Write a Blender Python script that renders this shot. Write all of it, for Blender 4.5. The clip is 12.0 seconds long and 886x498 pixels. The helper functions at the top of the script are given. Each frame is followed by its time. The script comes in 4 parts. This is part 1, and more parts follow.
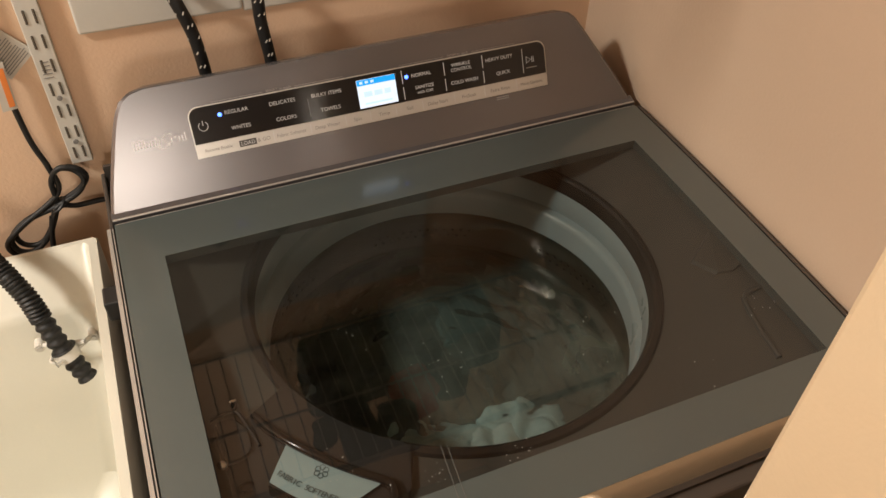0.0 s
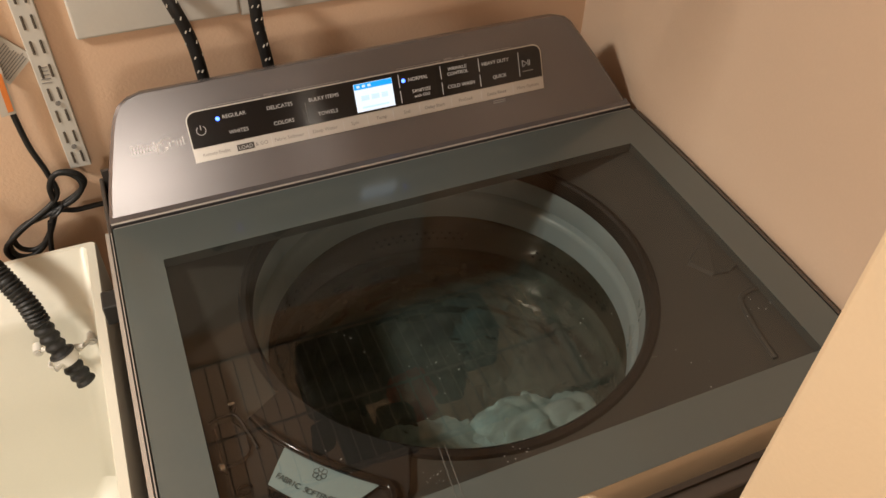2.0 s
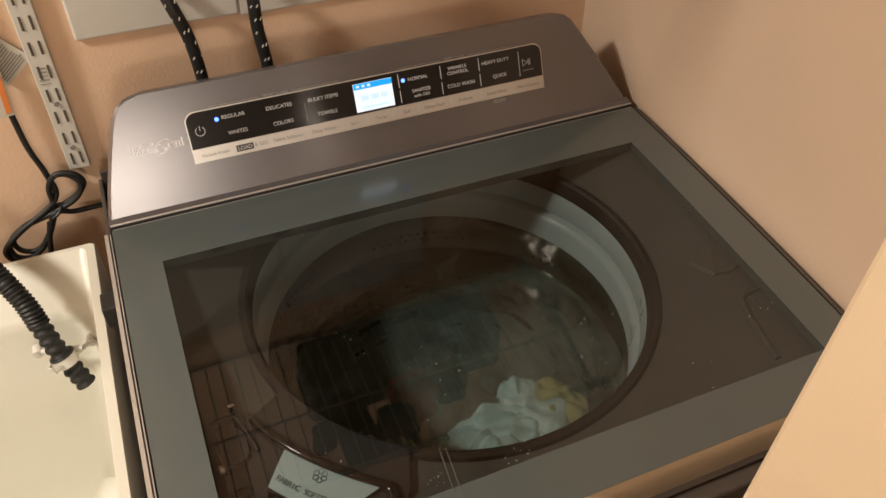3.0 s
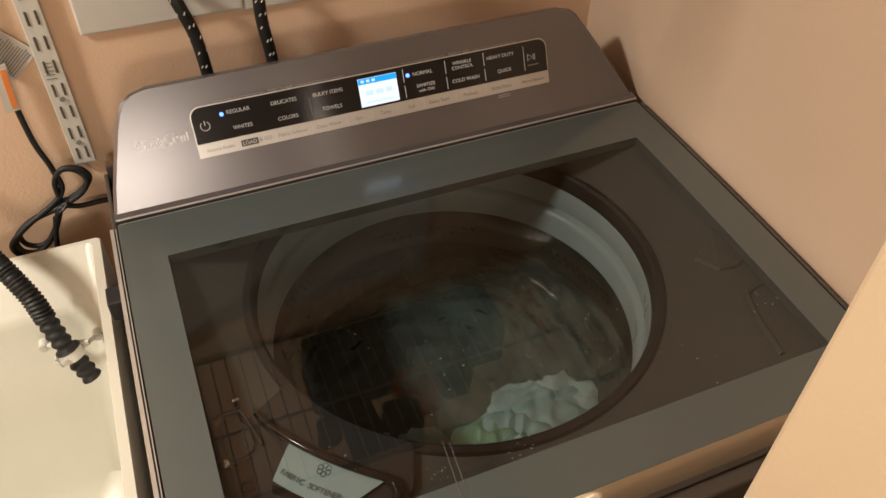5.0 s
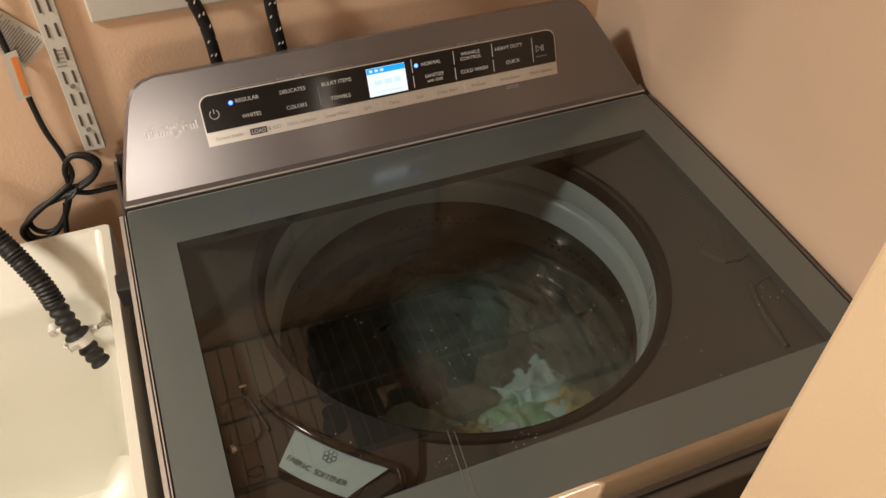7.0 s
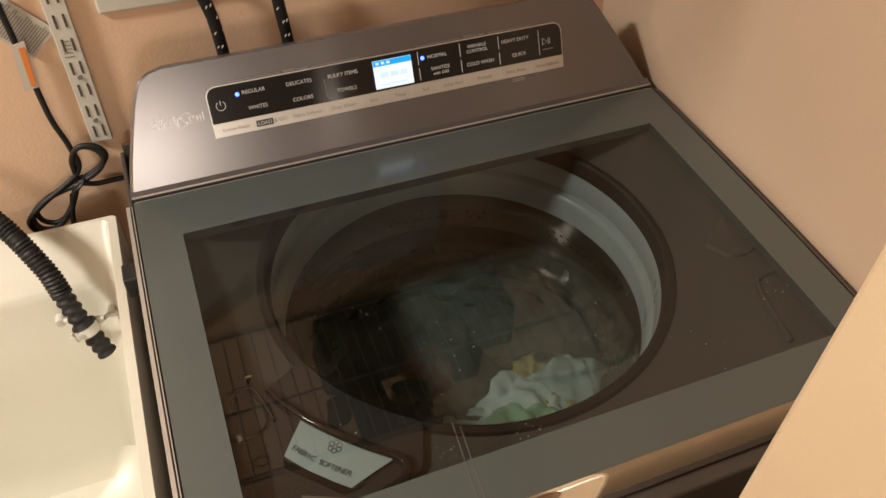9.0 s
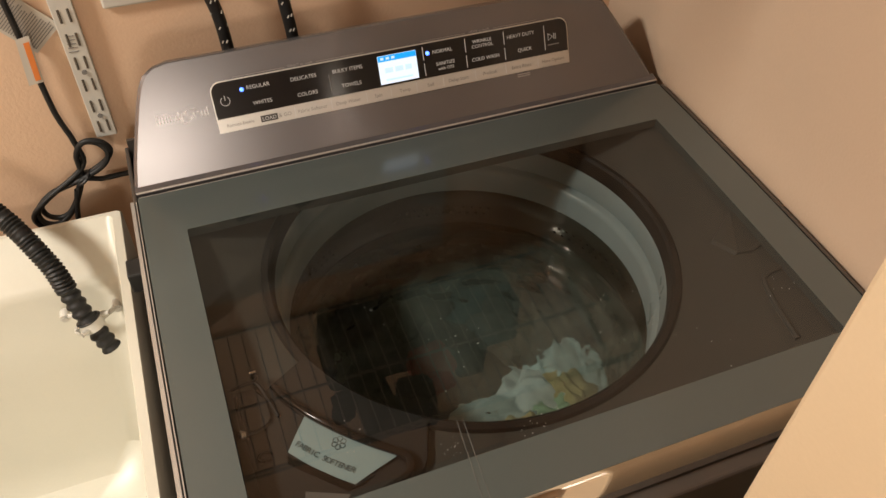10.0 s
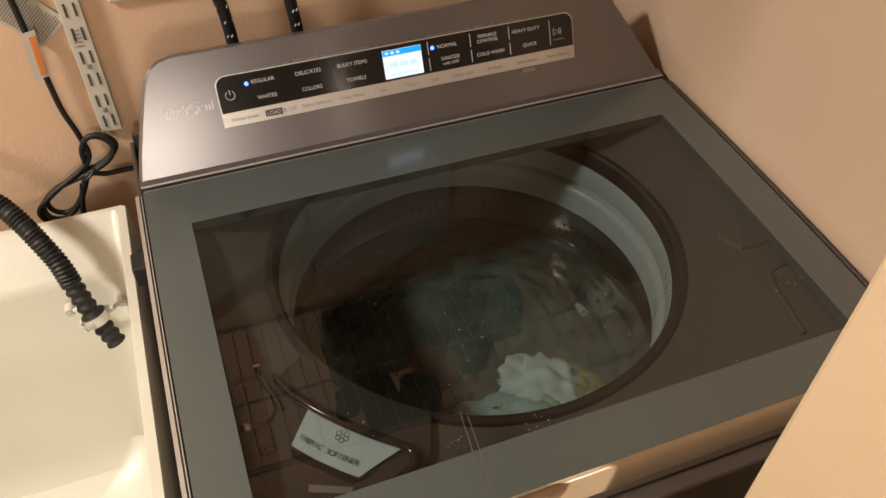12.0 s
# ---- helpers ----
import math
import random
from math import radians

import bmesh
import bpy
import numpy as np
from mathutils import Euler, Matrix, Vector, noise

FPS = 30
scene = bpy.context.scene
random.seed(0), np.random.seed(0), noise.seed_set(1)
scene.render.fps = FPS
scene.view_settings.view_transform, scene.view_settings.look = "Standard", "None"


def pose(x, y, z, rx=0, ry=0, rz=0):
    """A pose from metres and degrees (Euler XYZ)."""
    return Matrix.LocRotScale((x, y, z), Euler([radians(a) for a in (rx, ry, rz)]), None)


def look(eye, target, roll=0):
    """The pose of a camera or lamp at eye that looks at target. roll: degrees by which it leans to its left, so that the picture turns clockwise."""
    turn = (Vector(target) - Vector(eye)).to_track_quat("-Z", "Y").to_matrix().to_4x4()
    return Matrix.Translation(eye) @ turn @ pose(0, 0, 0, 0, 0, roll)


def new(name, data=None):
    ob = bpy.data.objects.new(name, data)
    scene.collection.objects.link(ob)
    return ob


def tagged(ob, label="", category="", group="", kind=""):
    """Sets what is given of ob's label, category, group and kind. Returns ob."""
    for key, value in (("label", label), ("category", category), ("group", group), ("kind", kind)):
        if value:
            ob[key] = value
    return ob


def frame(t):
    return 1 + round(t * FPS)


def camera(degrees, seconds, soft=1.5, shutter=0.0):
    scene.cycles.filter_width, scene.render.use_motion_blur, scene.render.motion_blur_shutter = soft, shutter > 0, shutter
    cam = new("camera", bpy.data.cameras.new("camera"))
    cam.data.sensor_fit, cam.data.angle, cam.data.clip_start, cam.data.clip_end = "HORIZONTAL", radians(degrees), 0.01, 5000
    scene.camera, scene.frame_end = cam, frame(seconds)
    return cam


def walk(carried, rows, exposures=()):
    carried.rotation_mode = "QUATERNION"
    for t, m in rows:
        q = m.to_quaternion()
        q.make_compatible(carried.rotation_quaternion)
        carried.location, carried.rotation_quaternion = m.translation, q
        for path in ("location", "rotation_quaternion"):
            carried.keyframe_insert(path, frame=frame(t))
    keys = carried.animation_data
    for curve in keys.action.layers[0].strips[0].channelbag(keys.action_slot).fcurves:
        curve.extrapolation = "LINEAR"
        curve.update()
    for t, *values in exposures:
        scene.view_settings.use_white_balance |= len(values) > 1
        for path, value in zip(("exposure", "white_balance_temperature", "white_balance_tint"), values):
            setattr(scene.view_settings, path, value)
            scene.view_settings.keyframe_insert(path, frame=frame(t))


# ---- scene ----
Z = 0.96            # height of the washer's lid at its hinge
cam = camera(58.7, 12.0)
walk(cam, [
    (0, look((0.080, -0.748, Z + 0.602), (0.659, 0.575, Z - 0.781), 1.7)),
    (0.5, look((0.081, -0.749, Z + 0.601), (0.665, 0.578, Z - 0.776), 1.7)),
    (1, look((0.082, -0.751, Z + 0.601), (0.666, 0.580, Z - 0.773), 1.6)),
    (1.5, look((0.081, -0.752, Z + 0.602), (0.665, 0.578, Z - 0.773), 1.5)),
    (2, look((0.079, -0.752, Z + 0.603), (0.666, 0.577, Z - 0.772), 1.6)),
    (2.5, look((0.083, -0.749, Z + 0.601), (0.665, 0.579, Z - 0.776), 1.4)),
    (3, look((0.082, -0.749, Z + 0.602), (0.664, 0.579, Z - 0.775), 1.3)),
    (5, look((0.083, -0.750, Z + 0.602), (0.649, 0.576, Z - 0.784), 1.0)),
    (5.5, look((0.086, -0.753, Z + 0.607), (0.643, 0.567, Z - 0.789), 1.0)),
    (6, look((0.080, -0.757, Z + 0.605), (0.636, 0.565, Z - 0.789), 1.1)),
    (6.5, look((0.079, -0.755, Z + 0.605), (0.632, 0.563, Z - 0.794), 1.2)),
    (7, look((0.081, -0.753, Z + 0.605), (0.627, 0.563, Z - 0.799), 1.2)),
    (9, look((0.079, -0.755, Z + 0.605), (0.611, 0.555, Z - 0.810), 1.2)),
    (9.5, look((0.081, -0.754, Z + 0.600), (0.603, 0.559, Z - 0.814), 0.9)),
    (10, look((0.080, -0.753, Z + 0.603), (0.598, 0.554, Z - 0.819), 1.0)),
    (10.5, look((0.079, -0.753, Z + 0.604), (0.592, 0.550, Z - 0.824), 1.0)),
    (11, look((0.076, -0.755, Z + 0.599), (0.589, 0.552, Z - 0.824), 1.0)),
    (11.5, look((0.080, -0.754, Z + 0.599), (0.587, 0.552, Z - 0.827), 0.9)),
    (12, look((0.080, -0.757, Z + 0.597), (0.585, 0.556, Z - 0.824), 0.7)),
], exposures=[(0, 0.0), (12, 0.0)])

# ---- light ----
world = bpy.data.worlds.new("world")
scene.world = world
world.use_nodes = True
world.node_tree.nodes["Background"].inputs[0].default_value = (1.0, 0.82, 0.62, 1)
world.node_tree.nodes["Background"].inputs[1].default_value = 0.02

LAMP = (-1.28, -0.31, 2.43)               # ceiling light beyond the sink
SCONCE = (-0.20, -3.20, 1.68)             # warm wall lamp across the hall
for name, place, size, power, color in (("ceiling_lamp", pose(LAMP[0], LAMP[1], LAMP[2] - 0.04), 0.30, 67, (1.0, 0.92, 0.81)),
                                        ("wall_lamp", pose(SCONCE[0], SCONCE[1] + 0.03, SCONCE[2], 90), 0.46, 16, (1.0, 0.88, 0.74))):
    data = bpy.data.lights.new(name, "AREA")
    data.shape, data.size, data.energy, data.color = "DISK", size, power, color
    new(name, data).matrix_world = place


# ---- materials ----
def material(name):
    m = bpy.data.materials.new(name)
    m.use_nodes = True
    return m, m.node_tree.nodes, m.node_tree.links, m.node_tree.nodes["Principled BSDF"]


def surface(name, color, rough=0.5, metal=0.0, vary=0.12, scale=8.0, bump=0.0, bump_scale=200.0, coat=0.0, coat_rough=0.03, emit=None, power=0.0, rough_vary=0.1, bump_dist=0.001):
    """Principled surface with broad stains, fine grain and relief in object space."""
    m, n, l, b = material(name)
    co = n.new("ShaderNodeTexCoord")
    big = n.new("ShaderNodeTexNoise")
    big.inputs["Scale"].default_value, big.inputs["Detail"].default_value = scale, 5
    fine = n.new("ShaderNodeTexNoise")
    fine.inputs["Scale"].default_value, fine.inputs["Detail"].default_value = bump_scale, 3
    l.new(co.outputs["Object"], big.inputs["Vector"])
    l.new(co.outputs["Object"], fine.inputs["Vector"])
    both = n.new("ShaderNodeMath")
    both.operation = "MULTIPLY_ADD"
    l.new(fine.outputs["Fac"], both.inputs[0])
    both.inputs[1].default_value = 0.35
    l.new(big.outputs["Fac"], both.inputs[2])
    ramp = n.new("ShaderNodeMapRange")
    ramp.inputs["From Min"].default_value, ramp.inputs["From Max"].default_value = 0.35, 1.0
    ramp.inputs["To Min"].default_value, ramp.inputs["To Max"].default_value = 1 - vary, 1 + vary
    l.new(both.outputs[0], ramp.inputs["Value"])
    mul = n.new("ShaderNodeVectorMath")
    mul.operation = "SCALE"
    mul.inputs[0].default_value = color
    l.new(ramp.outputs[0], mul.inputs["Scale"])
    l.new(mul.outputs[0], b.inputs["Base Color"])
    rr = n.new("ShaderNodeMapRange")
    rr.inputs["To Min"].default_value, rr.inputs["To Max"].default_value = max(0.0, rough - rough_vary), min(1.0, rough + rough_vary)
    l.new(big.outputs["Fac"], rr.inputs["Value"])
    l.new(rr.outputs[0], b.inputs["Roughness"])
    b.inputs["Metallic"].default_value = metal
    b.inputs["Coat Weight"].default_value = coat
    b.inputs["Coat Roughness"].default_value = coat_rough
    if bump:
        bp = n.new("ShaderNodeBump")
        bp.inputs["Strength"].default_value, bp.inputs["Distance"].default_value = bump, bump_dist
        l.new(fine.outputs["Fac"], bp.inputs["Height"])
        l.new(bp.outputs[0], b.inputs["Normal"])
    if emit:
        b.inputs["Emission Color"].default_value = (*emit, 1)
        b.inputs["Emission Strength"].default_value = power
    return m


def clear_glass(name, tint, ior=1.5, rough=0.0, ripple=0.0, gloss=(1, 1, 1), bend=0.0, murk=None, cloud=0.0):
    """A thin pane: what passes is tinted, what is mirrored follows Fresnel."""
    m, n, l, b = material(name)
    n.remove(b)
    out = n["Material Output"]
    see = n.new("ShaderNodeBsdfTransparent")
    if bend:
        n.remove(see)
        see = n.new("ShaderNodeBsdfRefraction")
        see.inputs["IOR"].default_value, see.inputs["Roughness"].default_value = ior, bend
    see.inputs["Color"].default_value = (*tint, 1)
    mirror = n.new("ShaderNodeBsdfGlossy")
    mirror.inputs["Color"].default_value = (*gloss, 1)
    mirror.inputs["Roughness"].default_value = rough
    fres = n.new("ShaderNodeLayerWeight")      # the same gloss from both sides of the pane
    fres.inputs["Blend"].default_value = 0.5
    steep = n.new("ShaderNodeMath")
    steep.operation, steep.inputs[1].default_value = "POWER", 5.0
    l.new(fres.outputs["Facing"], steep.inputs[0])
    share = n.new("ShaderNodeMapRange")
    share.inputs["To Min"].default_value = ((ior - 1) / (ior + 1)) ** 2 * (1.2 if not bend else 1)
    l.new(steep.outputs[0], share.inputs["Value"])
    mix = n.new("ShaderNodeMixShader")
    l.new(share.outputs[0], mix.inputs[0])
    body = see
    if murk:                                   # suds and dirt that scatter light in the water
        haze = n.new("ShaderNodeBsdfDiffuse")
        haze.inputs["Color"].default_value = (*murk, 1)
        cl = n.new("ShaderNodeTexNoise")
        cl.inputs["Scale"].default_value, cl.inputs["Detail"].default_value, cl.inputs["Distortion"].default_value = 9, 5, 1.2
        tc = n.new("ShaderNodeTexCoord")
        l.new(tc.outputs["Object"], cl.inputs["Vector"])
        amount = n.new("ShaderNodeMapRange")
        amount.inputs["From Min"].default_value, amount.inputs["From Max"].default_value = 0.35, 0.68
        amount.inputs["To Min"].default_value, amount.inputs["To Max"].default_value = cloud * 0.55, cloud * 1.4
        l.new(cl.outputs["Fac"], amount.inputs["Value"])
        body = n.new("ShaderNodeMixShader")
        l.new(amount.outputs[0], body.inputs[0])
        l.new(see.outputs[0], body.inputs[1])
        l.new(haze.outputs[0], body.inputs[2])
    l.new(body.outputs[0], mix.inputs[1])
    l.new(mirror.outputs[0], mix.inputs[2])
    l.new(mix.outputs[0], out.inputs["Surface"])
    if ripple:
        co = n.new("ShaderNodeTexCoord")
        nz = n.new("ShaderNodeTexNoise")
        nz.inputs["Scale"].default_value, nz.inputs["Detail"].default_value = 13, 3
        l.new(co.outputs["Object"], nz.inputs["Vector"])
        bp = n.new("ShaderNodeBump")
        bp.inputs["Strength"].default_value, bp.inputs["Distance"].default_value = ripple, 0.02
        l.new(nz.outputs["Fac"], bp.inputs["Height"])
        l.new(bp.outputs[0], mirror.inputs["Normal"])
        l.new(bp.outputs[0], fres.inputs["Normal"])
        if bend:
            l.new(bp.outputs[0], see.inputs["Normal"])
    return m


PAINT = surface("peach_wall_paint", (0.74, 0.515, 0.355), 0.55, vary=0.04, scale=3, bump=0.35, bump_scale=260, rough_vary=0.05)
# side wall colour cut down to offset the ceiling lamp's square-on light
EAST = surface("side_wall_paint_toned_down", (0.545, 0.41, 0.30), 0.55, vary=0.04, scale=3, bump=0.35, bump_scale=260, rough_vary=0.05)
JAMB = surface("peach_semigloss_paint", (0.60, 0.48, 0.33), 0.24, vary=0.03, scale=3, bump=0.3, bump_scale=240, rough_vary=0.04)
CEILING = surface("white_ceiling_paint", (0.70, 0.71, 0.68), 0.8, vary=0.03, scale=4, bump=0.3, bump_scale=150)
HALL = surface("tan_hall_paint", (0.50, 0.385, 0.28), 0.6, vary=0.05, scale=3, bump=0.3, bump_scale=260)
FLOOR = surface("beige_vinyl_floor", (0.50, 0.37, 0.26), 0.45, vary=0.2, scale=5, bump=0.1, bump_scale=120)
CONSOLE = surface("dark_metallic_console", (0.172, 0.164, 0.170), 0.25, metal=0.65, vary=0.05, scale=6, bump=0.03, bump_scale=900, rough_vary=0.02)
BORDER = surface("grey_backpainted_glass", (0.062, 0.078, 0.076), 0.45, vary=0.04, scale=4, coat=1.0, coat_rough=0.15, rough_vary=0.03)
CABINET = surface("dark_steel_cabinet", (0.10, 0.085, 0.075), 0.42, metal=0.5, vary=0.08, scale=5, bump=0.02, bump_scale=700)
CHROME = surface("polished_metal_trim", (0.82, 0.80, 0.78), 0.07, metal=1.0, vary=0.03, scale=12, rough_vary=0.04)
SATIN = surface("satin_silver", (0.52, 0.50, 0.47), 0.32, metal=0.55, vary=0.05, scale=20, rough_vary=0.06)
BLACK = surface("black_rubber", (0.007, 0.007, 0.007), 0.55, vary=0.3, scale=30, bump=0.1, bump_scale=300)
GLOSSBLACK = surface("black_panel_glass", (0.008, 0.008, 0.009), 0.12, vary=0.1, scale=10, rough_vary=0.04)
PRINT = surface("white_print", (0.55, 0.55, 0.55), 0.5, vary=0.04)
CHROMEPRINT = surface("silver_print", (0.85, 0.85, 0.85), 0.4, vary=0.02)
GREYPRINT = surface("grey_print", (0.20, 0.19, 0.18), 0.5, vary=0.05)
DARKPRINT = surface("dark_print", (0.05, 0.045, 0.04), 0.5, vary=0.1)
WINDOW = clear_glass("tinted_lid_glass", (0.58, 0.585, 0.57), 1.52)
DECK = surface("dark_grey_plastic_deck", (0.082, 0.083, 0.076), 0.42, vary=0.04, scale=9, bump_scale=30)
DRAWER = surface("glossy_dark_grey_plastic", (0.045, 0.045, 0.044), 0.16, vary=0.05, scale=9)
GASKET = surface("black_moulded_gasket", (0.009, 0.009, 0.008), 0.6, vary=0.1, scale=9)
RING = surface("pale_grey_plastic_ring", (0.38, 0.46, 0.47), 0.30, vary=0.06, scale=10, bump=0.03, bump_scale=300)
STEEL = surface("stainless_basket", (0.50, 0.46, 0.41), 0.16, metal=1.0, vary=0.08, scale=14, bump=0.02, bump_scale=300)
DISPENSER = surface("pale_blue_grey_plastic", (0.42, 0.56, 0.58), 0.30, vary=0.05, scale=15, rough_vary=0.05)
# the lid's plastic, darkened to paint in the shading of its raised marks
EMBOSS = surface("emboss_shade_plastic", (0.13, 0.18, 0.19), 0.35, vary=0.05, scale=15)
WATER = clear_glass("soapy_water", (0.70, 0.76, 0.74), 1.33, 0.06, ripple=0.36, bend=0.15, murk=(0.27, 0.33, 0.28), cloud=0.34)
DROPLET = surface("wet_droplet", (0.75, 0.78, 0.78), 0.05, vary=0.05, coat=1.0)
STREAK = surface("faint_pale_line", (0.095, 0.098, 0.092), 0.4, vary=0.2, scale=60)
SINKWHITE = surface("off_white_moulded_plastic", (0.58, 0.56, 0.475), 0.38, vary=0.05, scale=5, bump=0.04, bump_scale=400)
WHITEPAINT = surface("white_enamel", (0.58, 0.56, 0.51), 0.35, vary=0.05, scale=20)
SLOTDARK = surface("dark_slot", (0.10, 0.08, 0.06), 0.7, vary=0.2)
PAPER = surface("white_paper_tag", (0.54, 0.50, 0.44), 0.7, vary=0.06, scale=15)
ORANGE = surface("orange_tag_print", (0.75, 0.22, 0.04), 0.5, vary=0.1)
WIRE = surface("white_vinyl_wire", (0.30, 0.29, 0.27), 0.35, vary=0.05)
SCREEN = surface("lit_display", (0.2, 0.2, 0.2), 0.2, vary=0.0, emit=(0.80, 0.90, 1.0), power=1.0)
SCREENBLUE = surface("lit_display_header", (0.0, 0.1, 0.2), 0.2, vary=0.0, emit=(0.01, 0.33, 0.85), power=1.1)
SCREENGREY = surface("lit_display_text", (0.1, 0.15, 0.2), 0.2, vary=0.0, emit=(0.55, 0.68, 0.85), power=1.2)
LED = surface("blue_led", (0.1, 0.1, 0.5), 0.2, vary=0.0, emit=(0.06, 0.16, 1.0), power=5.0)


# ---- mesh helpers ----
BASE = {}


def link(name, bm, mat, parent=None, label="", smooth=False):
    """Meshes are given in world space and stored in their thing's own space."""
    me = bpy.data.meshes.new(name)
    if parent and parent in BASE:
        bmesh.ops.translate(bm, verts=bm.verts, vec=-BASE[parent])
    bmesh.ops.recalc_face_normals(bm, faces=bm.faces)
    if smooth:
        for f in bm.faces:
            f.smooth = True
    bm.to_mesh(me)
    bm.free()
    me.materials.append(mat)
    if smooth:
        me.set_sharp_from_angle(angle=radians(38))
    ob = new(name, me)
    if parent:
        ob.parent = parent
        BASE[ob] = BASE.get(parent, Vector())
    if label:
        tagged(ob, label)
    return ob


part = link


def thing(name, x, y, z, label, category, group="", rz=0):
    ob = new(name)
    ob.empty_display_size = 0.05
    ob.matrix_world = pose(x, y, z, 0, 0, rz)
    ob.rotation_mode = "QUATERNION"
    tagged(ob, label, category, group)
    BASE[ob] = Vector((x, y, z))
    return ob


def box(bm, x0, x1, y0, y1, z0, z1, bevel=0.0, seg=2):
    vs = bmesh.ops.create_cube(bm, size=1)["verts"]
    for v in vs:
        v.co = Vector(((x0 + x1) / 2 + v.co.x * (x1 - x0), (y0 + y1) / 2 + v.co.y * (y1 - y0), (z0 + z1) / 2 + v.co.z * (z1 - z0)))
    if bevel:
        es = list({e for v in vs for e in v.link_edges})
        bmesh.ops.bevel(bm, geom=es, offset=bevel, segments=seg, profile=0.5, affect="EDGES")
    return bm


def boxed(*a, **k):
    return box(bmesh.new(), *a, **k)


def prism(bm, pts, lift):
    """Closed outline pts (Vectors) pushed along the vector lift."""
    a = [bm.verts.new(p) for p in pts]
    b = [bm.verts.new(Vector(p) + Vector(lift)) for p in pts]
    k = len(pts)
    bm.faces.new(a[::-1])
    bm.faces.new(b)
    for i in range(k):
        bm.faces.new((a[i], a[(i + 1) % k], b[(i + 1) % k], b[i]))
    return bm


def strip(bm, rings, closed=False):
    """Skin between rows of points."""
    vs = [[bm.verts.new(p) for p in r] for r in rings]
    for r0, r1 in zip(vs, vs[1:]):
        k = len(r0)
        for i in range(k if closed else k - 1):
            bm.faces.new((r0[i], r0[(i + 1) % k], r1[(i + 1) % k], r1[i]))
    return vs


def lathe(bm, profile, cx, cy, z0=0.0, n=96):
    """Profile of (radius, height) turned round the upright axis at cx, cy."""
    strip(bm, [[(cx + r * math.cos(2 * math.pi * i / n), cy + r * math.sin(2 * math.pi * i / n), z0 + h) for i in range(n)] for r, h in profile], True)
    return bm


def spline(pts, steps=10):
    """Catmull-Rom through the points."""
    p = [Vector(q) for q in pts]
    p = [p[0] * 2 - p[1]] + p + [p[-1] * 2 - p[-2]]
    out = []
    for i in range(1, len(p) - 2):
        for s in range(steps):
            t = s / steps
            a, b, c, d = p[i - 1], p[i], p[i + 1], p[i + 2]
            out.append(0.5 * (2 * b + (c - a) * t + (2 * a - 5 * b + 4 * c - d) * t * t + (3 * b - a - 3 * c + d) * t ** 3))
    out.append(p[-2])
    return out


def tube(bm, pts, radius, n=12, caps=True):
    """Round bar along pts; radius a number or a function of the running length."""
    pts = [Vector(p) for p in pts]
    up, run, rings = None, 0.0, []
    for i, p in enumerate(pts):
        d = (pts[min(i + 1, len(pts) - 1)] - pts[max(i - 1, 0)]).normalized()
        if up is None:
            up = d.orthogonal().normalized()
        up = (up - d * up.dot(d)).normalized()
        side = d.cross(up)
        if i:
            run += (p - pts[i - 1]).length
        r = radius(run) if callable(radius) else radius
        rings.append([p + up * (r * math.cos(2 * math.pi * k / n)) + side * (r * math.sin(2 * math.pi * k / n)) for k in range(n)])
    vs = strip(bm, rings, True)
    if caps:
        bm.faces.new(vs[0][::-1])
        bm.faces.new(vs[-1])
    return bm


def lettering(name, body, size, place, mat, parent, align="CENTER", stretch=1.0):
    """Words in the built-in font as a thin mesh at the pose."""
    cu = bpy.data.curves.new(name, "FONT")
    cu.body, cu.size, cu.extrude = body, size, 0.00012
    cu.align_x, cu.align_y = align, "CENTER"
    cu.resolution_u = 3
    tmp = new(name + "_curve", cu)
    me = bpy.data.meshes.new_from_object(tmp.evaluated_get(bpy.context.evaluated_depsgraph_get()))
    bpy.data.objects.remove(tmp)
    bpy.data.curves.remove(cu)
    me.name = name
    me.materials.clear()
    me.materials.append(mat)
    ob = new(name, me)
    ob.parent = parent
    ob.matrix_local = Matrix.Translation(-BASE.get(parent, Vector())) @ place @ Matrix.Diagonal((stretch, 1, 1, 1))
    return ob


def structure(name, bm, mat, label="", category=""):
    return tagged(link(name, bm, mat), label, category, "", "structure")


# ---- room ----
WALL_Y, WALL_X, LEFT_X, ROOM_Y, TOP = 0.17, 0.7045, -2.60, -3.30, 2.44
JX, JY0, JY1 = 0.38, -0.58, -0.731          # right jamb of the closet opening
structure("floor", boxed(LEFT_X - 0.6, 1.6, ROOM_Y - 0.1, WALL_Y + 0.1, -0.05, 0.0), FLOOR, "worn beige vinyl floor of the closet and hall", "floor")
structure("ceiling", boxed(LEFT_X - 0.6, 1.6, ROOM_Y - 0.1, WALL_Y + 0.1, TOP, TOP + 0.05), CEILING, "plain white painted ceiling", "ceiling")
structure("wall_north", boxed(LEFT_X - 0.1, WALL_X + 0.1, WALL_Y, WALL_Y + 0.1, 0, TOP), PAINT, "peach painted wall behind the washing machine", "wall")
structure("wall_east", boxed(WALL_X, WALL_X + 0.1, JY0, WALL_Y, 0, TOP), EAST, "painted side wall of the laundry closet, colour dimmed to offset the lamplight", "wall")
structure("wall_west", boxed(LEFT_X - 0.1, LEFT_X, JY1, WALL_Y, 0, TOP), PAINT, "peach painted side wall by the sink", "wall")
bm = boxed(JX, 1.5, JY1, JY0, 0, TOP, bevel=0.004)
structure("wall_front", bm, JAMB, "glossy peach painted wall end beside the opening", "wall")
structure("wall_front_header", boxed(LEFT_X - 0.1, JX, JY1, JY0, Z + 1.32, TOP), JAMB, "painted header over the closet opening", "wall")
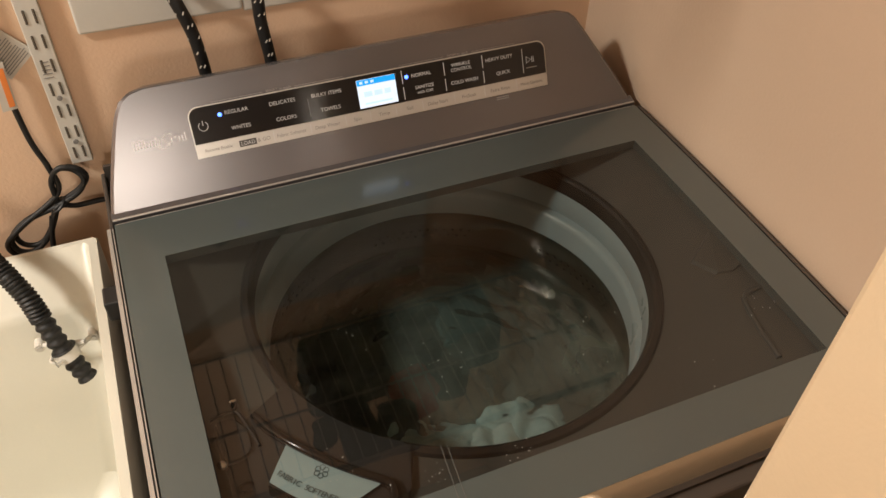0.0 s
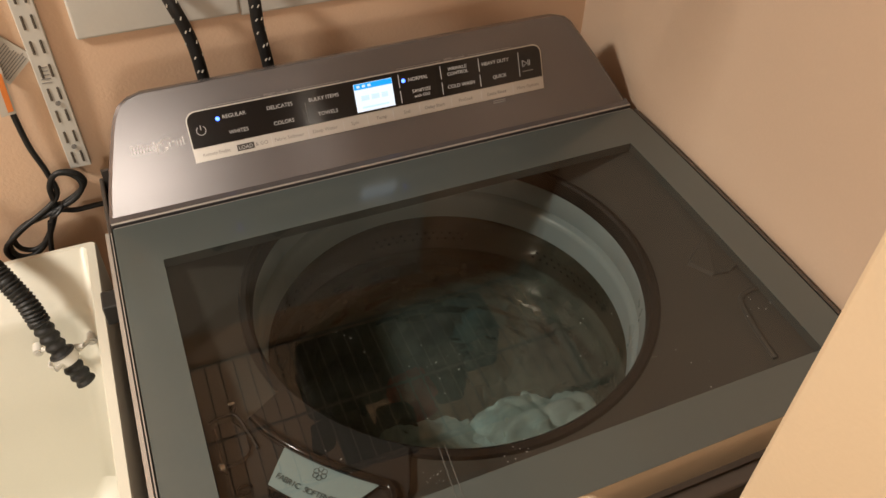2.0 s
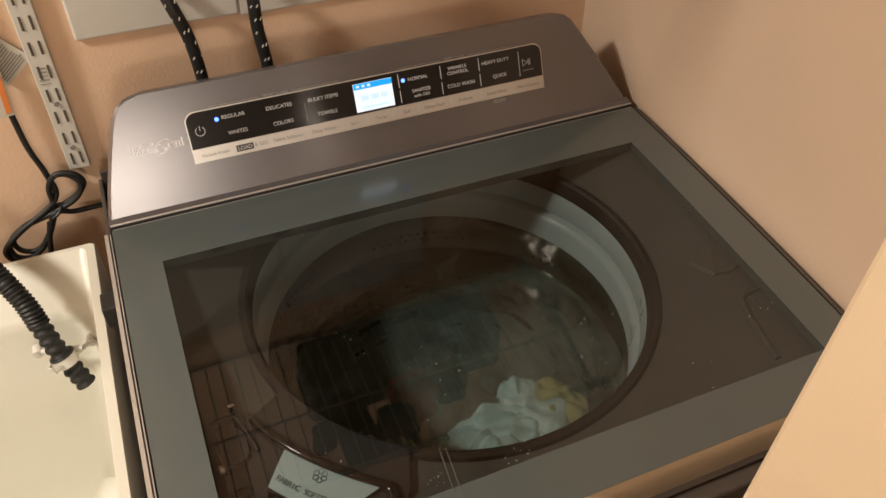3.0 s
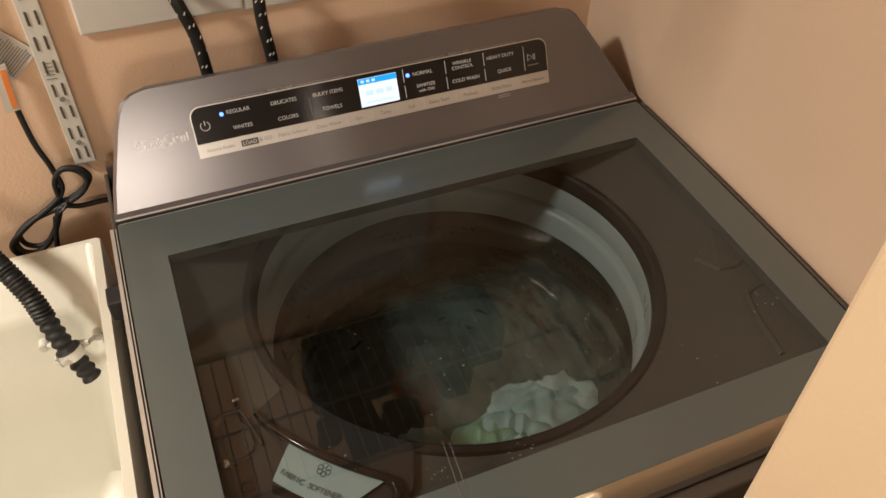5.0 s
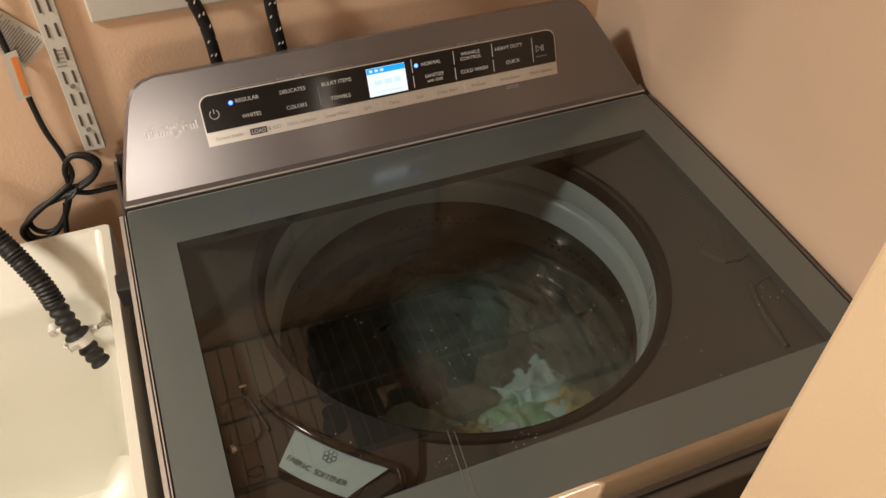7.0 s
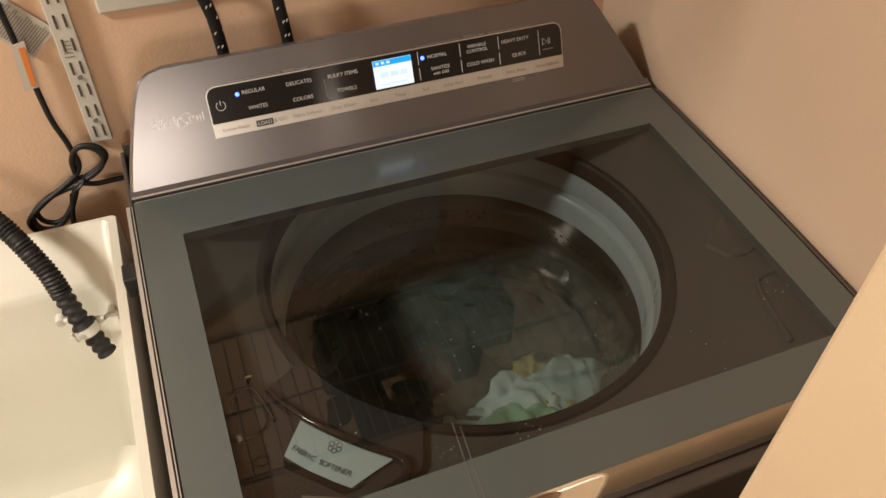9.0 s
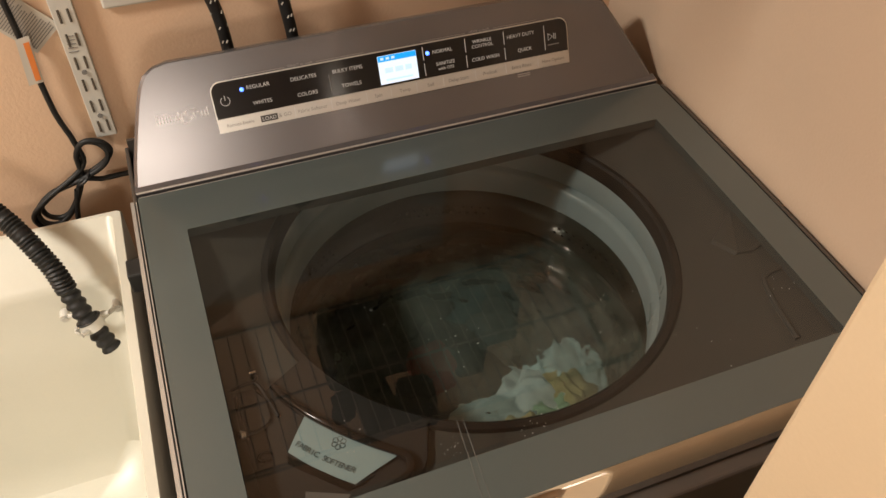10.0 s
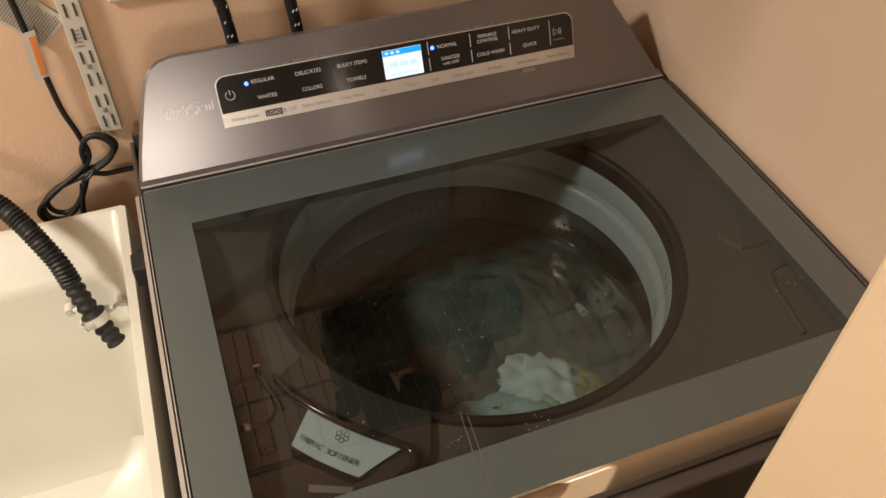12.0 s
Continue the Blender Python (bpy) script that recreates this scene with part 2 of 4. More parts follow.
structure("wall_hall_south", boxed(LEFT_X - 0.6, 1.6, ROOM_Y - 0.1, ROOM_Y, 0, TOP), HALL, "painted wall of the hall", "wall")
structure("wall_hall_east", boxed(1.5, 1.6, ROOM_Y, JY0, 0, TOP), HALL, "painted wall of the hall", "wall")
structure("wall_hall_west", boxed(LEFT_X - 0.6, LEFT_X - 0.5, ROOM_Y, JY1, 0, TOP), HALL, "painted wall of the hall", "wall")
structure("wall_front_west", boxed(LEFT_X - 0.6, LEFT_X, JY1, JY0, 0, TOP), PAINT, "painted wall beside the opening", "wall")

fix = thing("ceiling_light", LAMP[0], LAMP[1], TOP, "round flush ceiling light with a frosted diffuser", "ceiling light")
part("base", lathe(bmesh.new(), [(0.0, 0.0), (0.10, 0.0), (0.10, -0.015), (0.085, -0.02)], LAMP[0], LAMP[1], TOP), WHITEPAINT, fix)
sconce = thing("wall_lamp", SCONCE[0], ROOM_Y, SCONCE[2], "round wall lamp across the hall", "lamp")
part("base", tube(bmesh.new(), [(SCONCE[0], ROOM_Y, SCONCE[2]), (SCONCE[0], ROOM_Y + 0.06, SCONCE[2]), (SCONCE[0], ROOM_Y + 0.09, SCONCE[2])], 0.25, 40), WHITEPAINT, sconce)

# ---- washing machine ----
TX, TY = 0.345, -0.172                     # axis of the tub
LW, LD = 0.69, 0.484                       # lid
WX0, WX1, WY0, WY1 = 0.047, 0.643, -0.435, -0.073


def lid_z(y):
    return Z - 0.06 * y * y


def sheet(bm, x0, x1, y0, y1, thick, drop=0.0, n=16):
    """Slab that follows the lid's curve."""
    ys = [y0 + (y1 - y0) * i / n for i in range(n + 1)]
    strip(bm, [[(x0, y, lid_z(y) - drop), (x1, y, lid_z(y) - drop), (x1, y, lid_z(y) - drop - thick), (x0, y, lid_z(y) - drop - thick)] for y in ys], True)
    bmesh.ops.contextual_create(bm, geom=[e for e in bm.edges if e.is_boundary])
    return bm


washer = thing("washing_machine", 0.345, -0.2, 0, "dark grey top-loading washing machine with a glass lid, running", "washing machine")
bm = bmesh.new()
box(bm, -0.007, -0.002, -0.50, 0.13, 0.02, Z - 0.022, 0.0015)
box(bm, 0.692, 0.697, -0.50, 0.13, 0.02, Z - 0.022, 0.0015)
box(bm, -0.002, 0.692, 0.125, 0.13, 0.02, Z - 0.01)
part("cabinet", bm, CABINET, washer)
bm = boxed(-0.007, 0.697, -0.512, -0.4915, 0.05, Z - 0.0575, 0.004, 3)
part("front_panel", bm, CABINET, washer)
part("plinth", boxed(0.0, 0.69, -0.49, 0.10, 0.0, 0.05), BLACK, washer)
for name, x0, x1, mat, drop in (("side_trim", -0.0075, -0.0035, SATIN, 0.003), ("side_trim", 0.6925, 0.697, CABINET, 0.002)):
    part(name, sheet(bmesh.new(), x0, x1, -0.492, -0.004, 0.03, drop), mat, washer)
part("gasket", sheet(bmesh.new(), -0.0032, 0.0008, -0.486, -0.006, 0.02, 0.004), BLACK, washer)
part("inner_trim", sheet(bmesh.new(), -0.0016, -0.0006, -0.486, -0.006, 0.012, 0.002), SATIN, washer)

xs = [0.0015, WX0, WX1, 0.6885]
rows_y = [-LD + (WY0 + LD) * i / 3 for i in range(4)] + [WY0 + (WY1 - WY0) * i / 20 for i in range(1, 21)] + [WY1 + (-0.0032 - WY1) * i / 3 for i in range(1, 4)]
bm = bmesh.new()
grid = [[bm.verts.new((x, y, lid_z(y))) for x in xs] for y in rows_y]
for j in range(len(rows_y) - 1):
    for i in range(3):
        if i == 1 and WY0 - 1e-6 <= rows_y[j] and rows_y[j + 1] <= WY1 + 1e-6:
            continue
        bm.faces.new((grid[j][i], grid[j][i + 1], grid[j + 1][i + 1], grid[j + 1][i]))
out = bmesh.ops.extrude_face_region(bm, geom=bm.faces[:])
bmesh.ops.translate(bm, verts=[v for v in out["geom"] if isinstance(v, bmesh.types.BMVert)], vec=(0, 0, -0.012))
lid = part("lid", bm, BORDER, washer, "grey-green painted glass lid border", True)
bm = bmesh.new()
yy = [WY0 + (WY1 - WY0) * i / 24 for i in range(25)]
strip(bm, [[(WX0, y, lid_z(y) - 0.0004), (WX1, y, lid_z(y) - 0.0004)] for y in yy])
part("window", bm, WINDOW, lid, "smoke-tinted glass window", True)
bm = bmesh.new()
prof = [(-0.4842, -0.0142), (-0.4868, -0.0160), (-0.4895, -0.0205), (-0.4925, -0.029), (-0.4950, -0.040), (-0.4965, -0.052), (-0.4930, -0.056), (-0.4842, -0.056)]
strip(bm, [[(x, y, Z + z) for y, z in prof] for x in (0.0015, 0.23, 0.46, 0.6885)], True)
part("front_lip", bm, CHROME, lid, "polished metal front lip", True)
bm = boxed(0.003, 0.687, -0.0028, -0.0012, Z - 0.012, Z - 0.0008)
part("hinge_strip", bm, SATIN, lid)
bm = boxed(0.003, 0.687, -0.0042, 0.004, Z - 0.02, Z - 0.005)
part("hinge_gap", bm, BLACK, washer)

# deck under the lid: a shallow bowl that falls from the window's edge to the tub, flat round the dispenser
def deck_z(x, y):
    r, a = math.hypot(x - TX, y - TY), math.degrees(math.atan2(y - TY, x - TX))
    a = a if a > -100 else a + 360
    w = min(1.0, max(0.0, (a + 62) / 40)) * min(1.0, max(0.0, (198 - a) / 20))
    w = w * w * (3 - 2 * w)
    return Z + min(-0.046 + 0.44 * max(0.0, r - 0.239) * w, lid_z(y) - Z - 0.0135)


bm = bmesh.new()
n = 192
deck_rows = [[] for j in range(11)]
for i in range(n):
    a = 2 * math.pi * i / n
    c, s = math.cos(a), math.sin(a)
    k = max(min(0.343 / max(abs(c), 1e-6), ((0.165 if s > 0 else 0.312) / max(abs(s), 1e-6))), 0.2405)
    for j in range(11):
        r = 0.2395 + (k - 0.2395) * j / 10
        deck_rows[j].append((TX + r * c, TY + r * s, deck_z(TX + r * c, TY + r * s)))
strip(bm, deck_rows + [[(x, y, z - 0.02) for x, y, z in deck_rows[-1]]], True)
part("deck", bm, DECK, washer, "dark plastic deck under the lid", True)
bm = bmesh.new()
lathe(bm, [(0.2405, -0.050), (0.2395, -0.0455), (0.237, -0.0425), (0.231, -0.0415), (0.2278, -0.0440), (0.2264, -0.052), (0.2262, -0.064), (0.2290, -0.067)], TX, TY, Z, 160)
part("tub_gasket", bm, GASKET, washer, "black moulded lip round the tub", True)
bm = bmesh.new()
lathe(bm, [(0.2290, -0.0645), (0.2262, -0.0655), (0.2252, -0.068), (0.2240, -0.092), (0.2250, -0.096), (0.2300, -0.0975), (0.2310, -0.103), (0.2240, -0.1055), (0.2205, -0.109), (0.2190, -0.114), (0.2200, -0.134), (0.2188, -0.138), (0.2192, -0.143), (0.2230, -0.146), (0.2330, -0.147)], TX, TY, Z, 160)
part("tub_ring", bm, RING, washer, "pale grey moulded tub ring", True)
bm = bmesh.new()
lathe(bm, [(0.2325, -0.1475), (0.2362, -0.156), (0.2362, -0.212), (0.2335, -0.216), (0.2335, -0.222), (0.2362, -0.226), (0.2362, -0.44), (0.20, -0.47), (0.0, -0.475)], TX, TY, Z, 128)
basket = part("basket", bm, STEEL, washer, "perforated stainless steel basket", True)
bm = bmesh.new()
for row, h in enumerate((-0.190, -0.201, -0.243, -0.261, -0.279, -0.297, -0.315, -0.333)):
    count = 120 if row < 2 else 42
    for i in range(count):
        if row < 2 and i % 20 > 11:
            continue
        a = 2 * math.pi * (i + 0.5 * (row % 2)) / count
        m = Matrix.Translation((TX + 0.2357 * math.cos(a), TY + 0.2357 * math.sin(a), Z + h)) @ Matrix.Rotation(a, 4, "Z") @ Matrix.Rotation(radians(90), 4, "Y")
        bmesh.ops.create_circle(bm, cap_ends=True, radius=0.0023 if row < 2 else 0.0058, segments=10, matrix=m)
tagged(part("perforation", bm, BLACK, basket, "rows of small drain holes"), kind="stuff")

# softener dispenser let into the deck's front corner
bm = bmesh.new()


def arc(r, a0, a1, k, z):
    return [(TX + r * math.cos(radians(a0 + (a1 - a0) * i / k)), TY + r * math.sin(radians(a0 + (a1 - a0) * i / k)), z) for i in range(k + 1)]


prism(bm, [Vector(p) for p in arc(0.232, 201, 238, 14, Z - 0.060)] + [Vector((0.205, -0.408, Z - 0.060)), Vector((0.196, -0.424, Z - 0.060)), Vector((0.14, -0.434, Z - 0.060)), Vector((0.058, -0.430, Z - 0.060)), Vector((0.054, -0.30, Z - 0.060))], (0, 0, 0.022))
bmesh.ops.bevel(bm, geom=bm.edges[:], offset=0.003, segments=2, affect="EDGES")
tray = part("dispenser_tray", bm, DRAWER, washer, "dark plastic dispenser tray")
A, B, C, D = Vector((0.113, -0.327, 0)), Vector((0.0885, -0.358, 0)), Vector((0.137, -0.410, 0)), Vector((0.182, -0.398, 0))
bm = bmesh.new()
top_edge = [A.lerp(D, i / 8) + Vector((-0.003, -0.004, 0)) * math.sin(math.pi * i / 8) for i in range(9)]
low_edge = [B.lerp(C, i / 8) + Vector((-0.0015, -0.002, 0)) * math.sin(math.pi * i / 8) for i in range(9)]
rows3 = []
for f in (0, 0.12, 0.5, 0.9, 1.0):
    rows3.append([(p.lerp(q, f).x, p.lerp(q, f).y, Z - 0.0335 - 0.004 * f * f) for p, q in zip(top_edge, low_edge)])
strip(bm, [[(x, y, z - 0.006) for x, y, z in rows3[0]]] + rows3 + [[(x, y, z - 0.012) for x, y, z in rows3[-1]]])
door = part("softener_lid", bm, DISPENSER, tray, "pale blue-grey lid with embossed lettering", True)
along = (C - B).normalized()
turn = math.degrees(math.atan2(along.y, along.x))
mid = (B + C) / 2
for i, ch in enumerate("FABRIC SOFTENER"):
    f = 0.09 + 0.82 * i / 14
    p = B.lerp(C, f) + Vector((0.0062, 0.0085, 0)) + Vector((-0.0015, -0.002, 0)) * math.sin(math.pi * f)
    if ch != " ":
        lettering("embossed_letter", ch, 0.0078, pose(p.x, p.y, Z - 0.0345, 0, 0, turn), EMBOSS, door)
fl = (A + B + C + D) / 4 + Vector((0.004, 0.006, 0))
bm = bmesh.new()
for i in range(6):
    a = i * math.pi / 3
    c = fl + Vector((0.0042 * math.cos(a), 0.0042 * math.sin(a), Z - 0.0338))
    tube(bm, [c + Vector((0.0026 * math.cos(b * math.pi / 5), 0.0026 * math.sin(b * math.pi / 5), 0)) for b in range(11)], 0.0005, 5)
part("embossed_flower", bm, EMBOSS, door)
bm = bmesh.new()
for drop in (0.0, 0.005, 0.010):
    wall_path = spline([(x, y, Z + z - drop) for x, y, z in ((0.0915, -0.284, -0.036), (0.0990, -0.303, -0.033), (0.1165, -0.3305, -0.031), (0.1385, -0.3565, -0.031), (0.1625, -0.3800, -0.031), (0.1835, -0.3985, -0.031), (0.1880, -0.4080, -0.032), (0.1835, -0.4190, -0.034), (0.160, -0.4245, -0.038))], 8)
    tube(bm, wall_path, 0.0040, 12)
part("tray_wall", bm, GLOSSBLACK, tray, "raised glossy black wall", True)
bm = bmesh.new()
prism(bm, [Vector((0.0865, -0.361, Z - 0.040)), Vector((0.137, -0.4125, Z - 0.040)), Vector((0.180, -0.4005, Z - 0.042)), Vector((0.186, -0.416, Z - 0.046)), Vector((0.146, -0.432, Z - 0.047)), Vector((0.082, -0.425, Z - 0.047))], (0, 0, 0.003))
part("tray_front", bm, GLOSSBLACK, tray)
bm = bmesh.new()
p = Vector((0.110, -0.412, Z - 0.0375))
prism(bm, [p + Vector(q) for q in ((-0.016, 0.010, 0), (0.020, -0.006, 0), (0.016, -0.011, 0), (-0.018, 0.003, 0))], (0, 0, 0.001))
part("small_label", bm, GREYPRINT, tray)
bm = bmesh.new()
prism(bm, [Vector((x, y, Z - 0.052)) for x, y in ((0.0525, -0.279), (0.0655, -0.277), (0.0755, -0.280), (0.0812, -0.298), (0.0858, -0.318), (0.0800, -0.327), (0.0700, -0.3315), (0.0525, -0.331))], (0, 0, 0.018))
bmesh.ops.bevel(bm, geom=bm.edges[:], offset=0.004, segments=3, affect="EDGES")
part("detergent_drawer", bm, DRAWER, tray, "smooth dark grey drawer", True)
bm = bmesh.new()
tube(bm, spline([(x, y, Z - 0.036) for x, y in ((0.051, -0.2755), (0.064, -0.2725), (0.0770, -0.2755), (0.0835, -0.296), (0.0890, -0.319))], 8), 0.0016, 8)
part("drawer_seam", bm, BLACK, tray, "", True)
bm = bmesh.new()
tube(bm, [(0.0685 + 0.0065 * math.cos(0.2 + 0.4 * i), -0.3560 + 0.0045 * math.sin(0.2 + 0.4 * i), Z - 0.037) for i in range(14)], 0.0014, 8)
part("finger_loop", bm, GLOSSBLACK, tray, "small black finger loop", True)
bm = bmesh.new()
box(bm, 0.0725, 0.0795, -0.2725, -0.2690, Z - 0.045, Z - 0.022, 0.001)
part("pin", bm, CHROME, tray)
bm = bmesh.new()
bmesh.ops.create_uvsphere(bm, u_segments=16, v_segments=10, radius=0.0055, matrix=Matrix.Translation((0.053, -0.329, Z - 0.034)))
part("cap", bm, CHROME, tray, "", True)
# lock recesses on the other side of the deck
bm = bmesh.new()
plate_at = [(0.604, -0.268), (0.612, -0.300), (0.628, -0.305), (0.668, -0.290), (0.672, -0.262), (0.640, -0.243)]
tops = [bm.verts.new((x, y, deck_z(x, y) + 0.0035)) for x, y in plate_at]
feet = [bm.verts.new((x + 0.004 * (1 if x < 0.64 else -1) * -1, y, deck_z(x, y) - 0.004)) for x, y in plate_at]
bm.faces.new(tops)
for i in range(6):
    bm.faces.new((tops[i], tops[(i + 1) % 6], feet[(i + 1) % 6], feet[i]))
part("lock_cover", bm, DECK, washer, "raised lock cover moulded in the deck")
bm = bmesh.new()
tube(bm, spline([(x, y, deck_z(x, y) + 0.0008) for x, y in ((0.600, -0.420), (0.604, -0.385), (0.612, -0.350), (0.622, -0.338), (0.650, -0.335), (0.668, -0.338))], 8), 0.003, 8)
part("deck_ridge", bm, DECK, washer, "low ridge moulded in the deck", True)
part("striker", boxed(0.648, 0.652, -0.366, -0.346, deck_z(0.65, -0.356) - 0.002, deck_z(0.65, -0.356) + 0.007, 0.001), CHROME, washer)

# console
FT = Vector((0, 0.40698, 0.91344))         # up the sloping face
FN = Vector((0, -0.91344, 0.40698))
F0 = Vector((0, 0.0127, Z))


def face(x, h, lift=0.0):
    return F0 + Vector((x, 0, 0)) + FT * h + FN * lift


def face_pose(x, h, lift=0.0):
    m = Matrix((Vector((1, 0, 0)), FT, FN)).transposed().to_4x4()
    return Matrix.Translation(face(x, h, lift)) @ m


left_edge = [(-0.001, -0.004), (0.007, 0.030), (0.0165, 0.062), (0.0275, 0.096), (0.034, 0.112), (0.041, 0.1235), (0.051, 0.1305), (0.066, 0.134)]
right_edge = [(0.577, 0.1352), (0.592, 0.1345), (0.604, 0.131), (0.613, 0.1235), (0.6235, 0.108), (0.648, 0.070), (0.669, 0.036), (0.6925, -0.004)]
outline = left_edge + right_edge
bm = bmesh.new()
cx = 0.33


def shrink(p, d, lift):
    x, h = p
    q = Vector((x - cx, (h - 0.06) * 2.2))
    k = 1 - d / q.length
    return face(cx + (x - cx) * k, 0.06 + (h - 0.06) * k, lift)


rings = [[face(x, h, 0) for x, h in outline]]
rings.insert(0, [shrink(p, 0.004, 0.003) for p in outline])
rings.append([face(x, h, 0) + Vector((0.004 * (1 if x < 0.33 else -1), 0.008, -0.002)) for x, h in outline])
rings.append([face(x, h * 0.80, 0) + Vector((0.014 * (1 if x < 0.33 else -1), 0.045, -0.004)) for x, h in outline])
rings.append([Vector((x + 0.02 * (1 if x < 0.33 else -1), 0.118, Z + max(0.6 * h - 0.006, -0.01))) for x, h in outline])
vs = strip(bm, rings, True)
bm.faces.new(vs[0])
bm.faces.new(vs[-1])
console = part("console", bm, CONSOLE, washer, "dark metallic sloping control console", True)
bm = bmesh.new()
prism(bm, [Vector((0.0005, y, Z + z)) for y, z in ((0.0022, -0.008), (0.0022, 0.0004), (0.0034, 0.0022), (0.0060, 0.0030), (0.0150, 0.0050), (0.0150, -0.008))], (0.690, 0, 0))
part("console_foot", bm, CONSOLE, console)
part("foot_trim", tube(bmesh.new(), [(0.001, 0.0030, Z + 0.0018), (0.30, 0.0030, Z + 0.0018), (0.690, 0.0030, Z + 0.0018)], 0.0011, 10), SATIN, console, "thin bright trim", True)


def patch(name, x0, x1, h0, h1, lift, mat, parent, round_top=0.0, label="", thick=0.0008):
    pts = [(x0, h0), (x1, h0)]
    if round_top:
        for cx0, a0 in ((x1 - round_top, 0), (x0 + round_top, 90)):
            pts += [(cx0 + round_top * math.cos(radians(a0 + 15 * i)), h1 - round_top + round_top * math.sin(radians(a0 + 15 * i))) for i in range(7)]
    else:
        pts += [(x1, h1), (x0, h1)]
    bm = bmesh.new()
    prism(bm, [face(x, h, lift) for x, h in pts], FN * thick)
    return part(name, bm, mat, parent, label)


panel = patch("panel_frame", 0.1082, 0.5632, 0.0445, 0.1035, 0.003, SATIN, console, 0.012, "thin silver panel frame")
patch("panel_glass", 0.1094, 0.5618, 0.061, 0.1022, 0.0036, GLOSSBLACK, panel, 0.0112, "glossy black touch panel")
patch("button_strip", 0.1094, 0.5622, 0.0452, 0.0600, 0.0036, SATIN, panel, 0, "silver strip of printed buttons")
screen = patch("display", 0.3075, 0.3565, 0.0635, 0.0975, 0.0044, SCREEN, panel, 0, "lit white and blue display")
patch("display_header", 0.3077, 0.3563, 0.0905, 0.0973, 0.0053, SCREENBLUE, screen, thick=0.0002)
for x, h, w, k in ((0.320, 0.0795, 0.010, 0.006), (0.333, 0.0795, 0.010, 0.006), (0.345, 0.0795, 0.008, 0.006), (0.332, 0.0682, 0.034, 0.0022)):
    patch("display_bar", x - w / 2, x + w / 2, h - k / 2, h + k / 2, 0.0053, SCREENGREY, screen, thick=0.0002)
for x in (0.313, 0.320, 0.327):
    patch("display_bar", x - 0.002, x + 0.002, 0.0925, 0.0955, 0.0056, SCREENGREY, screen, thick=0.0002)
for x, h, words, size in ((0.1624, 0.0909, "REGULAR", 0.0072), (0.1639, 0.0719, "WHITES", 0.0072), (0.216, 0.0902, "DELICATES", 0.0072), (0.2174, 0.071, "COLORS", 0.0072),
                          (0.2695, 0.0899, "BULKY ITEMS", 0.0072), (0.2716, 0.0716, "TOWELS", 0.0072), (0.3906, 0.0903, "NORMAL", 0.0072), (0.3931, 0.0752, "SANITIZE", 0.0068), (0.3931, 0.0690, "with OXI", 0.0062),
                          (0.4441, 0.0933, "WRINKLE", 0.0068), (0.4441, 0.0873, "CONTROL", 0.0068), (0.4469, 0.0714, "COLD WASH", 0.0072), (0.4969, 0.0909, "HEAVY DUTY", 0.0072), (0.501, 0.0721, "QUICK", 0.0072)):
    lettering("button_label", words, size * 0.88, face_pose(x, h, 0.0046), PRINT, panel)
for x, words, size in ((0.1337, "Remote Enable", 0.0052), (0.2198, "Fabric Softener", 0.0058), (0.2639, "Deep Water", 0.0060), (0.302, "Spin", 0.0060), (0.3364, "Temp", 0.0060), (0.370, "Soil", 0.0060),
                       (0.4074, "Delay Start", 0.0060), (0.4504, "PreSoak", 0.0060), (0.4944, "Extra Rinse", 0.0060), (0.5396, "More Options", 0.0056)):
    lettering("strip_label", words, size, face_pose(x, 0.0520, 0.0046), GREYPRINT, panel)
patch("dark_badge", 0.1575, 0.1775, 0.0485, 0.0558, 0.0046, DARKPRINT, panel)
lettering("strip_label", "LOAD", 0.0062, face_pose(0.1675, 0.0520, 0.0056), PRINT, panel)
lettering("strip_label", "& GO", 0.0062, face_pose(0.1865, 0.0520, 0.0046), GREYPRINT, panel)
for x in (0.1986, 0.2434, 0.2873, 0.3186, 0.352, 0.3874, 0.4307, 0.4727, 0.5181):
    patch("divider", x - 0.0004, x + 0.0004, 0.0468, 0.0585, 0.0046, PRINT, panel, thick=0.0003)
for x in (0.3655, 0.4212, 0.4736, 0.5297):
    for h0, h1 in ((0.064, 0.079), (0.083, 0.099)) if x < 0.52 else ((0.066, 0.097),):
        patch("divider", x - 0.0004, x + 0.0004, h0, h1, 0.0046, PRINT, panel, thick=0.0003)
patch("divider", 0.2458, 0.2464, 0.066, 0.088, 0.0046, GREYPRINT, panel, thick=0.0003)
for x0, x1, words, xc in ((0.137, 0.293, "WHAT to wash", 0.2152), (0.365, 0.5215, "HOW to wash", 0.4422)):
    patch("group_line", x0, xc - 0.019, 0.1052, 0.1056, 0.003, GREYPRINT, console, thick=0.0004)
    patch("group_line", xc + 0.019, x1, 0.1052, 0.1056, 0.003, GREYPRINT, console, thick=0.0004)
    lettering("group_label", words, 0.0046, face_pose(xc, 0.1056, 0.0033), GREYPRINT, console)
for h in (0.0415, 0.0390):
    patch("small_print", 0.4885, 0.5060, h - 0.0007, h + 0.0007, 0.003, GREYPRINT, console, thick=0.0004)
for x, h in ((0.1434, 0.0901), (0.3712, 0.0905)):
    bm = bmesh.new()
    bmesh.ops.create_uvsphere(bm, u_segments=12, v_segments=8, radius=0.0025, matrix=Matrix.Translation(face(x, h, 0.0046)))
    part("indicator_led", bm, LED, panel, "lit blue indicator", True)
bm = bmesh.new()
tube(bm, [face(0.1226 + 0.0052 * math.sin(radians(a)), 0.0805 + 0.0052 * math.cos(radians(a)), 0.0046) for a in range(35, 330, 12)], 0.00045, 6)
